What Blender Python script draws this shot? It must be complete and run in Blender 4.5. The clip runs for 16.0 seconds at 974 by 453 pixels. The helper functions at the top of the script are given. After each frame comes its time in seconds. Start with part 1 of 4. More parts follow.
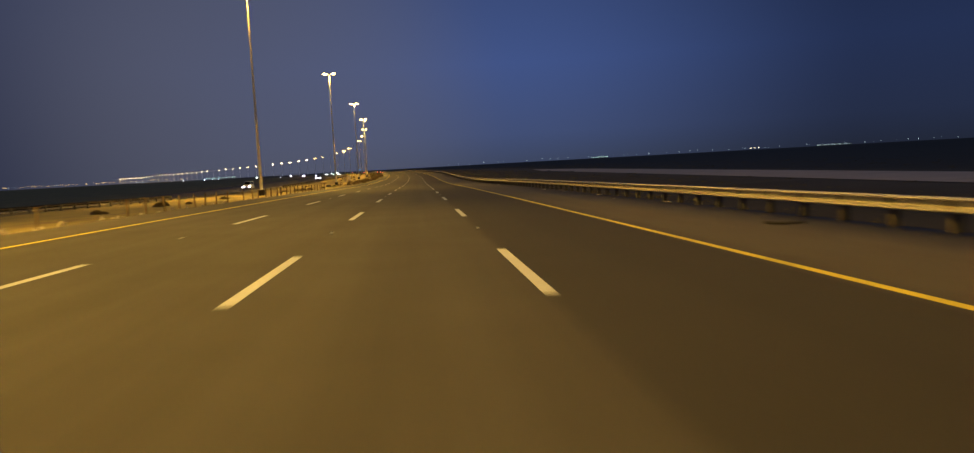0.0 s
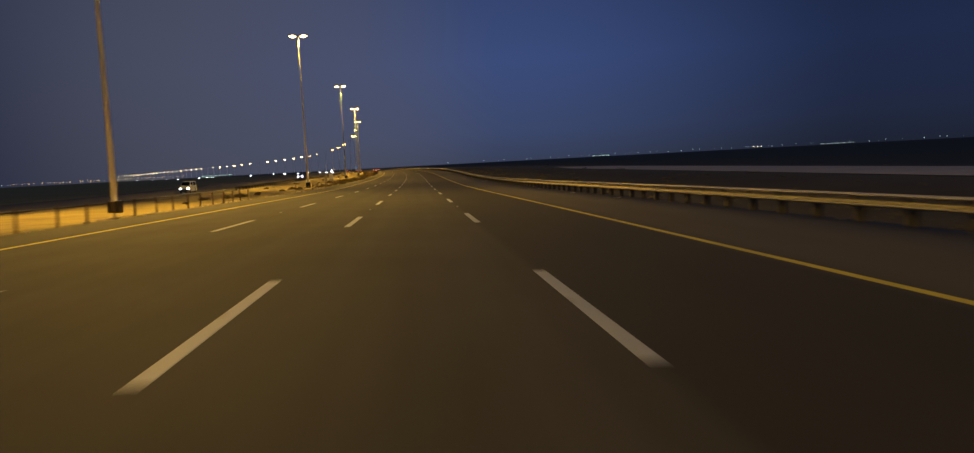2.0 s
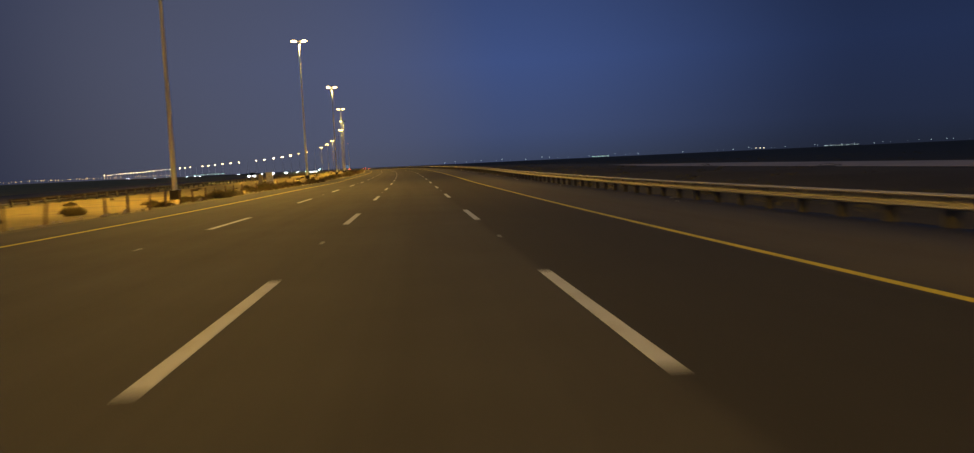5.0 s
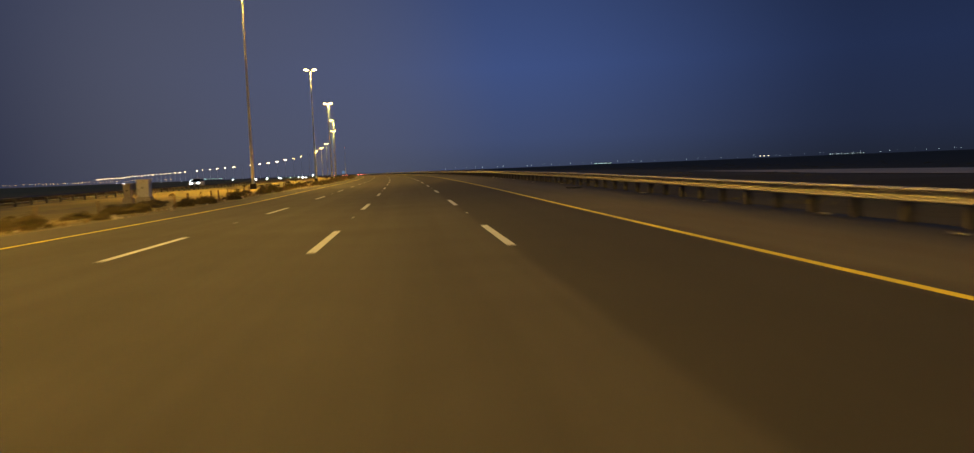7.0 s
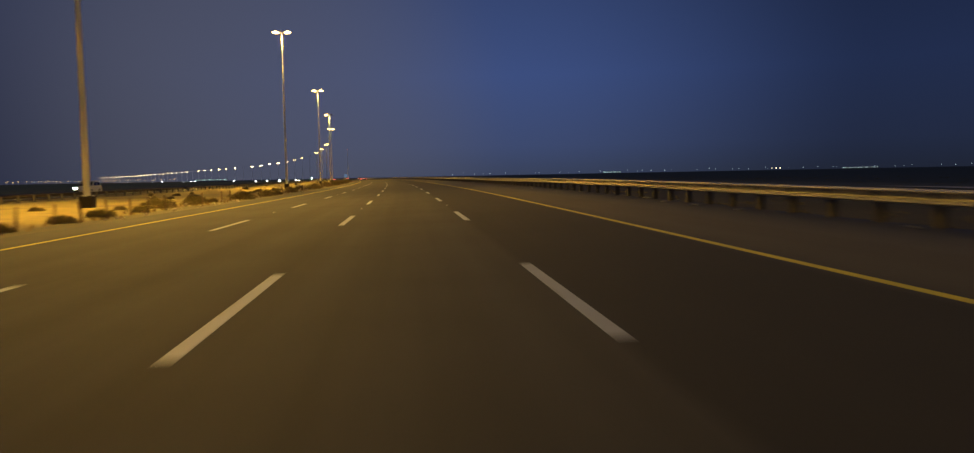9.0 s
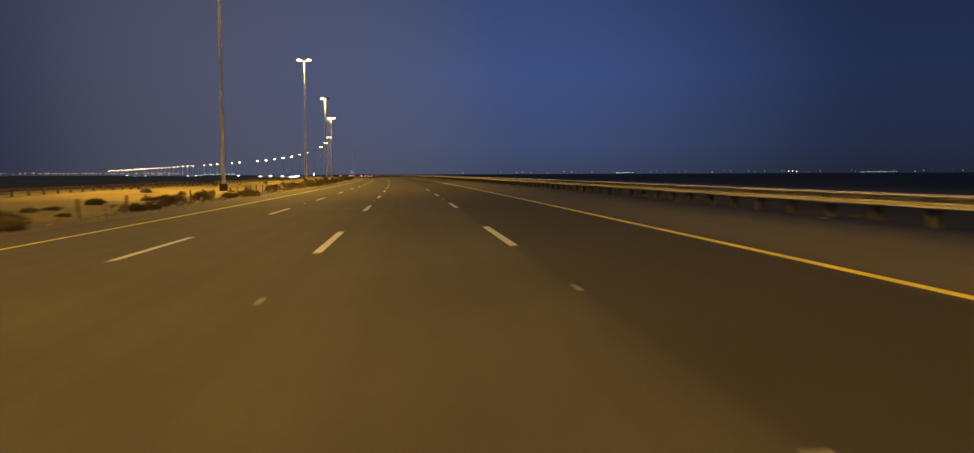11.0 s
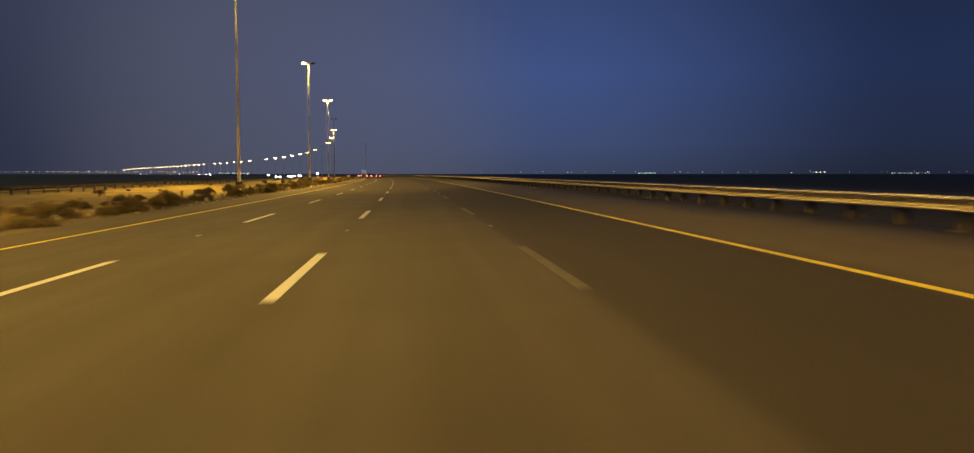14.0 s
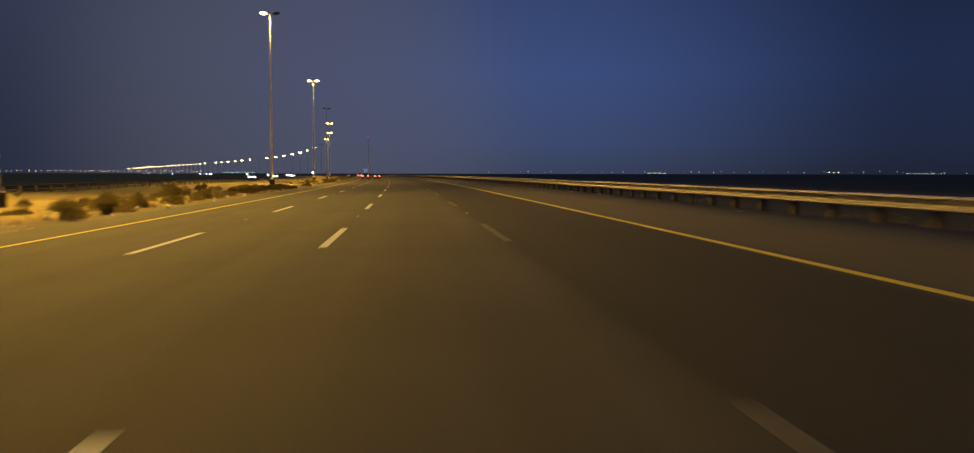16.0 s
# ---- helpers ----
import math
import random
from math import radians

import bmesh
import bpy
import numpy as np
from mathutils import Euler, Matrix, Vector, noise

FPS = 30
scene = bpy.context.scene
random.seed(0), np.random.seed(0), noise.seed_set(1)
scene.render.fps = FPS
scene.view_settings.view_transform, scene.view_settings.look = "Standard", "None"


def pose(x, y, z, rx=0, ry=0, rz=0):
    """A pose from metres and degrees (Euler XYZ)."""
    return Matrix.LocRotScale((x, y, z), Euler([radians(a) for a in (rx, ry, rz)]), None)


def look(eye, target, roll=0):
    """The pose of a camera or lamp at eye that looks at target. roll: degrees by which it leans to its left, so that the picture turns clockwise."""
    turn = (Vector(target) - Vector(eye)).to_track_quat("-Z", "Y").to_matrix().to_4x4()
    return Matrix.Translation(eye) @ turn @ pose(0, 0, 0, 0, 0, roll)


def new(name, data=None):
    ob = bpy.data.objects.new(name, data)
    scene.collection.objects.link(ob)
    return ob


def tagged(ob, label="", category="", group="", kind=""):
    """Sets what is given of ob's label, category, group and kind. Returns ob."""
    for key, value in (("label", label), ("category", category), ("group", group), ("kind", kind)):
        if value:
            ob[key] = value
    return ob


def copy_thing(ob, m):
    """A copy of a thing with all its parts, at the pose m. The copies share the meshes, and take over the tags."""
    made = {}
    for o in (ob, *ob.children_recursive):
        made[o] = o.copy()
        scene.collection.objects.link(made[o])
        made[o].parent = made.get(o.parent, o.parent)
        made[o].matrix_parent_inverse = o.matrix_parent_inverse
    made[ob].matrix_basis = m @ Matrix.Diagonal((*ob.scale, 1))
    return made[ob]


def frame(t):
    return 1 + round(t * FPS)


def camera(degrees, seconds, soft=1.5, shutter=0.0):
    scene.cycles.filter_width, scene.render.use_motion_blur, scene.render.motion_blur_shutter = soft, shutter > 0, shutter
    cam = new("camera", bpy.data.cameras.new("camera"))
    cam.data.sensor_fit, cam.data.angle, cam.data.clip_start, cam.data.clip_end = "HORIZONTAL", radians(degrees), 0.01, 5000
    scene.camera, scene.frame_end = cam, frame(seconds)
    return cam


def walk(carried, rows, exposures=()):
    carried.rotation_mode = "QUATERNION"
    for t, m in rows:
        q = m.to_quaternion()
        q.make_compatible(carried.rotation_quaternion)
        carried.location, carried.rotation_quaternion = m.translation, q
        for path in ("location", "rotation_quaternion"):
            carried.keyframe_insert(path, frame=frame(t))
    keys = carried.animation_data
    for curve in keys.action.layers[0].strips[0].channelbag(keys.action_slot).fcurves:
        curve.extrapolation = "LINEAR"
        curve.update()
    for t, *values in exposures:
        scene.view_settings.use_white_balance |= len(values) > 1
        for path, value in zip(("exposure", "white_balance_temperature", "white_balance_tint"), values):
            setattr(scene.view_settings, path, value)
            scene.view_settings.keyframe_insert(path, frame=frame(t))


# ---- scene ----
# ---- the line of the road: s metres along the car's track, u metres to its right ----
S0, S1, DS = -500, 6600, 2.0


def ramp(s, rows):
    """Smooth steps between (s, value) rows."""
    if s <= rows[0][0]:
        return rows[0][1]
    for (a, va), (b, vb) in zip(rows, rows[1:]):
        if s <= b:
            f = (s - a) / (b - a)
            return va + (vb - va) * f * f * (3 - 2 * f)
    return rows[-1][1]


def mix(s, rows):
    """Straight steps between (s, value) rows."""
    return float(np.interp(s, [r[0] for r in rows], [r[1] for r in rows]))


BEND = [(130, 0.0), (245, 1 / 5410), (470, 1 / 5410), (620, 1 / 4500), (1750, 1 / 4500), (2350, 1 / 36000), (3000, 1 / 36000), (3900, 0.0)]  # 1 / radius, to the left
GRADE = [(0, -0.0085), (110, -0.0125), (197, -0.001), (258, 0.003), (335, 0.0), (480, 0.0), (700, -0.0018), (1300, -0.0018), (1700, 0.0)]  # rise per metre
BANK = [(0, 1.48), (110, 1.3), (197, 0.72), (258, -0.77), (335, -1.5), (362, -1.58)]  # degrees, right side down


def trace():
    out, x, y, z, th = [], 0.0, 0.0, 0.0, 0.0
    n = int((S1 - S0) / DS) + 1
    k0 = int(-S0 / DS)
    rows = [None] * n
    for i in range(k0, n):
        s = S0 + i * DS
        rows[i] = (x, y, z, th)
        tm = th + ramp(s + DS / 2, BEND) * DS / 2
        x, y, z = x - math.sin(tm) * DS, y + math.cos(tm) * DS, z + ramp(s + DS / 2, GRADE) * DS
        th += ramp(s + DS / 2, BEND) * DS
    x, y, z, th = 0.0, 0.0, 0.0, 0.0
    for i in range(k0, -1, -1):
        s = S0 + i * DS
        rows[i] = (x, y, z, th)
        x, y, z = x + math.sin(th) * DS, y - math.cos(th) * DS, z - ramp(s, GRADE) * DS
        th -= ramp(s, BEND) * DS
    return np.array(rows)


TRACK = trace()
TRACK_S = S0 + DS * np.arange(len(TRACK))


def along(s):
    return [float(np.interp(s, TRACK_S, TRACK[:, k])) for k in range(4)]


def bank(s):
    return math.tan(radians(ramp(s, BANK)))


def road_point(s, u, up=0.0):
    x, y, z, th = along(s)
    return Vector((x + u * math.cos(th), y + u * math.sin(th), z - bank(s) * u + up))


EYE, LEAN = 1.404, -1.5


def seat(s, u, vx, vy, lean=0.0):
    """The camera's pose in the car: vx, vy is how far the road's vanishing point lies right of and above the picture's centre, as tangents."""
    x, y, z, th = along(s)
    r = radians(-LEAN + lean)
    ux, uy = vx * math.cos(r) + vy * math.sin(r), -vx * math.sin(r) + vy * math.cos(r)
    yaw, pitch = math.atan(ux), -math.atan(uy * math.cos(math.atan(ux)))
    right = Vector((math.cos(th), math.sin(th), -bank(s))).normalized()
    ahead = Vector((-math.sin(th), math.cos(th), ramp(s, GRADE)))
    ahead = (ahead - right * ahead.dot(right)).normalized()
    up = right.cross(ahead)
    base = Matrix((right, ahead, up)).transposed().to_4x4()
    eye = road_point(s, u) + up * EYE
    return Matrix.Translation(eye) @ base @ pose(0, 0, 0, 0, 0, math.degrees(yaw)) @ pose(0, 0, 0, 90 + math.degrees(pitch), 0, 0) @ pose(0, 0, 0, 0, 0, LEAN + lean)


# seconds, metres driven, metres off the track's line, vanishing point (right, up), lean
F = 1300
DRIVE = [
    (0.0, -0.29, 0.62, 672.7, 279.5, -0.20),
    (0.5, 13.18, 0.54, 673.0, 279.2, -0.20),
    (1.0, 26.82, 0.48, 673.4, 278.9, -0.19),
    (1.5, 40.38, 0.43, 671.8, 279.3, -0.19),
    (2.0, 54.08, 0.42, 671.0, 279.2, -0.16),
    (2.5, 68.04, 0.39, 670.2, 279.2, -0.13),
    (3.0, 81.95, 0.35, 669.6, 278.9, -0.09),
    (3.5, 96.25, 0.34, 669.4, 278.5, -0.11),
    (4.0, 110.46, 0.32, 667.2, 279.0, -0.09),
    (4.5, 124.85, 0.34, 666.0, 278.6, -0.08),
    (5.0, 139.33, 0.33, 665.0, 278.2, -0.08),
    (5.5, 153.90, 0.31, 664.0, 277.9, -0.09),
    (6.0, 168.55, 0.30, 663.0, 277.5, -0.09),
    (6.5, 183.24, 0.28, 661.9, 277.2, -0.10),
    (7.0, 198.01, 0.26, 660.9, 276.8, -0.10),
    (7.5, 212.77, 0.25, 658.6, 278.7, -0.01),
    (8.0, 227.49, 0.31, 659.6, 278.9, -0.13),
    (8.5, 242.26, 0.40, 661.8, 278.4, -0.35),
    (9.0, 257.27, 0.38, 659.1, 278.5, -0.37),
    (9.5, 272.04, 0.33, 659.4, 278.6, -0.30),
    (10.0, 286.91, 0.28, 659.6, 278.7, -0.24),
    (10.5, 301.81, 0.23, 659.9, 278.9, -0.17),
    (11.0, 316.74, 0.17, 660.2, 279.0, -0.11),
    (11.5, 331.79, 0.12, 660.5, 279.1, -0.04),
    (12.0, 346.78, 0.12, 661.1, 279.5, -0.02),
    (12.5, 361.75, 0.13, 662.5, 279.4, -0.02),
    (13.0, 377.06, 0.13, 664.2, 279.1, 0.00),
    (13.5, 392.21, 0.13, 665.3, 278.8, -0.07),
    (14.0, 407.45, 0.12, 666.0, 279.0, -0.09),
    (14.5, 422.89, 0.09, 664.5, 279.2, -0.02),
    (15.0, 438.24, 0.06, 662.5, 279.2, 0.05),
    (15.5, 453.53, 0.09, 660.9, 279.1, 0.06),
    (16.0, 468.81, 0.17, 661.0, 278.8, 0.02),
]
cam = camera(2 * math.degrees(math.atan(784 / F)), 16.0, soft=1.3, shutter=0.5)
walk(cam, [(t, seat(s, u, (vx - 784) / F, (365 - vy) / F, lean)) for t, s, u, vx, vy, lean in DRIVE],
     exposures=[(0.0, 0.1), (0.5, -0.04), (1.0, -0.12), (2.0, -0.2), (3.0, -0.1), (4.0, -0.03), (7.0, 0.0), (9.0, -0.1), (11.5, 0.02), (14.0, 0.03), (15.0, 0.08), (16.0, -0.12)])
# ---- dusk sky ----
world = bpy.data.worlds.new("dusk")
scene.world = world
world.use_nodes = True
wn, wl = world.node_tree.nodes, world.node_tree.links
wn.clear()
w_out, w_bg, w_ramp = wn.new("ShaderNodeOutputWorld"), wn.new("ShaderNodeBackground"), wn.new("ShaderNodeValToRGB")
w_geo, w_sep = wn.new("ShaderNodeTexCoord"), wn.new("ShaderNodeSeparateXYZ")
wl.new(w_geo.outputs["Generated"], w_sep.inputs[0])
wl.new(w_sep.outputs["Z"], w_ramp.inputs[0])
stops = w_ramp.color_ramp.elements
stops[0].position, stops[0].color = 0.0, (0.030, 0.040, 0.076, 1)
stops[1].position, stops[1].color = 1.0, (0.215, 0.26, 0.38, 1)
for at, colour in ((0.035, (0.034, 0.050, 0.115, 1)), (0.12, (0.033, 0.056, 0.155, 1)), (0.33, (0.018, 0.030, 0.080, 1)), (0.55, (0.085, 0.11, 0.19, 1))):
    stops.new(at).color = colour
# mixes a colour into the sky around an axis; the first greys it towards the left
def sky_tint(before, axis, low, high, most, colour):
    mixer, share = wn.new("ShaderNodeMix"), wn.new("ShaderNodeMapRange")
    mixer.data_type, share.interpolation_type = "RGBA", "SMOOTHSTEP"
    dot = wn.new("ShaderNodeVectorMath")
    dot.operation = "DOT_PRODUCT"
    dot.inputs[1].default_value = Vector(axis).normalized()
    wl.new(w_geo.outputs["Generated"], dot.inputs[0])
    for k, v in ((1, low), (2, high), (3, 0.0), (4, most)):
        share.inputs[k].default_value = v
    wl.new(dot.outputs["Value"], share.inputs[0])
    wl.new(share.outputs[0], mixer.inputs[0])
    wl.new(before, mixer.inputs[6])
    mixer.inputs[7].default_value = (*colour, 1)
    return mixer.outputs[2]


w_sky = sky_tint(w_ramp.outputs["Color"], (1, 0, 0), 0.22, -0.45, 0.95, (0.028, 0.033, 0.061))
# darker low on the left
w_sky = sky_tint(w_sky, (-0.62, 0.70, -0.35), 0.78, 0.93, 0.68, (0.013, 0.015, 0.030))
# glare of the mast lamps over the road, put into the sky's colour
w_sky = sky_tint(w_sky, (-0.19, 1.0, 0.07), 0.950, 1.0, 0.40, (0.076, 0.078, 0.100))
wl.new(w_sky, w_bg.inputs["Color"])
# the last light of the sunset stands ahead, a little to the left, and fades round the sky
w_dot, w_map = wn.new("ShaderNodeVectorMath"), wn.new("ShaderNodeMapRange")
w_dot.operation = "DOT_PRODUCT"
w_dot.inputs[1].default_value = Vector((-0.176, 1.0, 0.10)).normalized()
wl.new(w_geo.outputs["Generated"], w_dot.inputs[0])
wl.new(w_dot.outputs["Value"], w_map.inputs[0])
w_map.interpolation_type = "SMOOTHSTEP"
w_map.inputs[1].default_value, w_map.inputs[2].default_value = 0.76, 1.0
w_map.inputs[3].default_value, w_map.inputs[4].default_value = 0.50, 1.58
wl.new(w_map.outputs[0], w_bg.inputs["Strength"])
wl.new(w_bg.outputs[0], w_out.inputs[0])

MAST_AT = [113.0 + 99.3 * k + {2: 0.7, 4: 2.2}.get(k, 0.0) for k in range(-2, 59)]
MAST_DARK = {9, 13, 21, 28}          # counted from the first, these stand unlit
MAST_H = 28.6
MAST_U = {3: -20.3, 4: -20.2, 5: -20.0, 6: -20.8, 7: -21.3, 8: -21.9, 9: -22.0, 10: -22.2, 11: -21.6}   # how far from the track's line


def mast_u(i):
    return MAST_U.get(i, -20.8)


SODIUM = (1.0, 0.565, 0.07)


def ground_z(s, u):
    """Height of the ground beside the road, in the world."""
    x, y, zc, th = along(s)
    edge_l, edge_r = zc + bank(s) * 11.4 - 0.05, zc - bank(s) * 11.0 - 0.08
    far = min(-2.3, zc - 0.5)
    if u < -11.4:
        level = zc - mix(s, [(120, 0.15), (210, 0.35), (400, 0.42)])
        if u > -17:
            f = (-11.4 - u) / 5.6
            return edge_l + (level - edge_l) * f * f * (3 - 2 * f)
        if u > -60:
            return level
        f = min(1, (-60 - u) / 120)
        return level + (far - level) * f
    if u > 11.0:
        f, g = min(1, (u - 11.0) / 3.6), min(1, (u - 11.0) / 14)
        foot = edge_r + (far - edge_r) * 0.75
        return edge_r + (foot - edge_r) * f * f * (3 - 2 * f) + (far - foot) * g
    return zc - bank(s) * u - 0.06


def ground_point(s, u, up=0.0):
    x, y, zc, th = along(s)
    return Vector((x + u * math.cos(th), y + u * math.sin(th), ground_z(s, u) + up))


def heading(s):
    return math.degrees(along(s)[3])


# each mast lights the ground below it and, more weakly, both ways along the road
def lamp_data(name, watts, cone, blend):
    data = bpy.data.lights.new(name, "SPOT")
    data.energy, data.color = watts, SODIUM
    data.spot_size, data.spot_blend, data.shadow_soft_size = radians(cone), blend, 0.5
    return data


DOWN, SIDE = (106000, 150, 0.97), (25000, 114, 1.0)
MAST_POWER = {2: 0.95, 3: 0.76, 4: 0.90, 5: 1.05, 6: 1.05, 7: 1.05}   # the lamps have aged unevenly
for i, s in enumerate(MAST_AT[:14]):
    if i not in MAST_DARK:
        k = MAST_POWER.get(i, 1.0)
        down_light, side_light = lamp_data("sodium_light", DOWN[0] * k, *DOWN[1:]), lamp_data("sodium_side_light", SIDE[0] * k, *SIDE[1:])
        new("sodium_light", down_light).matrix_world = look(ground_point(s, mast_u(i), MAST_H - 0.75), ground_point(s, -18))
        for way in (-1, 1):
            eye = ground_point(s + way * 0.4, mast_u(i), MAST_H - 0.75)
            new("sodium_light", side_light).matrix_world = look(eye, ground_point(s + way * 32, -15))
# ---- materials ----
def material(name, base, rough=0.8, metal=0.0, vary=0.25, scale=4.0, fine=60.0, bump=0.15, dirt=None, dirt_at=0.6, emit=None, emit_strength=0.0, each=0.0, mode="Object", step=0.02):
    m = bpy.data.materials.new(name)
    m.use_nodes = True
    n, l = m.node_tree.nodes, m.node_tree.links
    b = n["Principled BSDF"]
    b.inputs["Roughness"].default_value, b.inputs["Metallic"].default_value = rough, metal
    if emit:
        b.inputs["Emission Color"].default_value = (*emit, 1)
        b.inputs["Emission Strength"].default_value = emit_strength
    co = n.new("ShaderNodeTexCoord")
    big, small = n.new("ShaderNodeTexNoise"), n.new("ShaderNodeTexNoise")
    for tex, sc, det in ((big, scale, 5), (small, fine, 3)):
        l.new(co.outputs[mode], tex.inputs["Vector"])
        tex.inputs["Scale"].default_value, tex.inputs["Detail"].default_value = sc, det
    mixer = n.new("ShaderNodeMix")
    mixer.data_type = "RGBA"
    lo, hi = [c * (1 - vary) for c in base], [min(1, c * (1 + vary)) for c in base]
    mixer.inputs[6].default_value, mixer.inputs[7].default_value = (*lo, 1), (*hi, 1)
    both = n.new("ShaderNodeMath")
    both.operation = "MULTIPLY_ADD"
    l.new(small.outputs["Fac"], both.inputs[0])
    both.inputs[1].default_value = 0.5
    half = n.new("ShaderNodeMath")
    half.operation = "MULTIPLY_ADD"
    l.new(big.outputs["Fac"], half.inputs[0])
    half.inputs[1].default_value, half.inputs[2].default_value = 1.4, -0.45
    l.new(half.outputs[0], both.inputs[2])
    both.use_clamp = True
    l.new(both.outputs[0], mixer.inputs[0])
    colour = mixer.outputs[2]
    if each:
        info, hsv, rng = n.new("ShaderNodeObjectInfo"), n.new("ShaderNodeHueSaturation"), n.new("ShaderNodeMapRange")
        l.new(info.outputs["Random"], rng.inputs[0])
        rng.inputs[3].default_value, rng.inputs[4].default_value = 1 - each, 1 + each
        l.new(rng.outputs[0], hsv.inputs["Value"])
        l.new(colour, hsv.inputs["Color"])
        colour = hsv.outputs[0]
    if dirt:
        spots, cr, over = n.new("ShaderNodeTexNoise"), n.new("ShaderNodeValToRGB"), n.new("ShaderNodeMix")
        l.new(co.outputs[mode], spots.inputs["Vector"])
        spots.inputs["Scale"].default_value, spots.inputs["Detail"].default_value = scale * 2.3, 7
        cr.color_ramp.elements[0].position, cr.color_ramp.elements[1].position = dirt_at - 0.08, dirt_at + 0.08
        l.new(spots.outputs["Fac"], cr.inputs[0])
        over.data_type = "RGBA"
        l.new(cr.outputs[0], over.inputs[0])
        l.new(colour, over.inputs[6])
        over.inputs[7].default_value = (*dirt, 1)
        colour = over.outputs[2]
    l.new(colour, b.inputs["Base Color"])
    if bump:
        bp = n.new("ShaderNodeBump")
        bp.inputs["Strength"].default_value, bp.inputs["Distance"].default_value = bump, step
        l.new(small.outputs["Fac"], bp.inputs["Height"])
        l.new(bp.outputs[0], b.inputs["Normal"])
    return m


def asphalt(name, tint):
    """Worn asphalt: stone grain, long wheel tracks along the lanes and oil-darkened patches."""
    m = material(name, tint, 0.8, vary=0.22, scale=0.35, fine=45, bump=0.25, step=0.01)
    n, l = m.node_tree.nodes, m.node_tree.links
    b = n["Principled BSDF"]
    src = b.inputs["Base Color"].links[0].from_socket
    uv, sep, wave = n.new("ShaderNodeUVMap"), n.new("ShaderNodeSeparateXYZ"), n.new("ShaderNodeMath")
    l.new(uv.outputs[0], sep.inputs[0])
    # one darker oil band in the middle of each lane
    off, fr, tri, pw, streak = (n.new("ShaderNodeMath") for _ in range(5))
    off.operation, off.inputs[1].default_value = "ADD", 1.56 + 36.5
    wave.operation, wave.inputs[1].default_value = "DIVIDE", 3.65
    l.new(sep.outputs["X"], off.inputs[0])
    l.new(off.outputs[0], wave.inputs[0])
    fr.operation = "FRACT"
    l.new(wave.outputs[0], fr.inputs[0])
    tri.operation = "PINGPONG"
    tri.inputs[1].default_value = 0.25
    l.new(fr.outputs[0], tri.inputs[0])
    noi, mp = n.new("ShaderNodeTexNoise"), n.new("ShaderNodeMapping")
    mp.inputs["Scale"].default_value = (1.6, 0.03, 1)
    l.new(uv.outputs[0], mp.inputs[0])
    l.new(mp.outputs[0], noi.inputs["Vector"])
    noi.inputs["Scale"].default_value, noi.inputs["Detail"].default_value = 1.0, 4
    pw.operation = "MULTIPLY_ADD"
    l.new(tri.outputs[0], pw.inputs[0])
    pw.inputs[1].default_value = 0.5
    pw.inputs[2].default_value = 0.62
    streak.operation = "MULTIPLY_ADD"
    l.new(noi.outputs["Fac"], streak.inputs[0])
    streak.inputs[1].default_value = 0.62
    l.new(pw.outputs[0], streak.inputs[2])
    b.inputs["Specular IOR Level"].default_value = 0.3
    hsv = n.new("ShaderNodeHueSaturation")
    l.new(streak.outputs[0], hsv.inputs["Value"])
    l.new(src, hsv.inputs["Color"])
    l.new(hsv.outputs[0], b.inputs["Base Color"])
    return m


M_ROAD = asphalt("asphalt", (0.059, 0.058, 0.058))
M_PAINT = material("road_paint_white", (0.50, 0.54, 0.62), 0.6, vary=0.12, scale=1.2, fine=30, dirt=(0.22, 0.21, 0.19), dirt_at=0.66, each=0.12, mode="UV")
M_FADED = material("road_paint_faded", (0.085, 0.08, 0.073), 0.75, vary=0.2, scale=1.5, fine=30, dirt=(0.16, 0.15, 0.14), dirt_at=0.60, mode="UV")
M_YELLOW = material("road_paint_yellow", (0.66, 0.56, 0.04), 0.6, vary=0.12, scale=0.8, fine=30, dirt=(0.30, 0.20, 0.06), dirt_at=0.68, mode="UV")
M_SAND = material("desert_sand", (0.268, 0.219, 0.075), 0.95, vary=0.28, scale=0.12, fine=2.2, bump=0.6, step=0.12, dirt=(0.18, 0.135, 0.085), dirt_at=0.60)


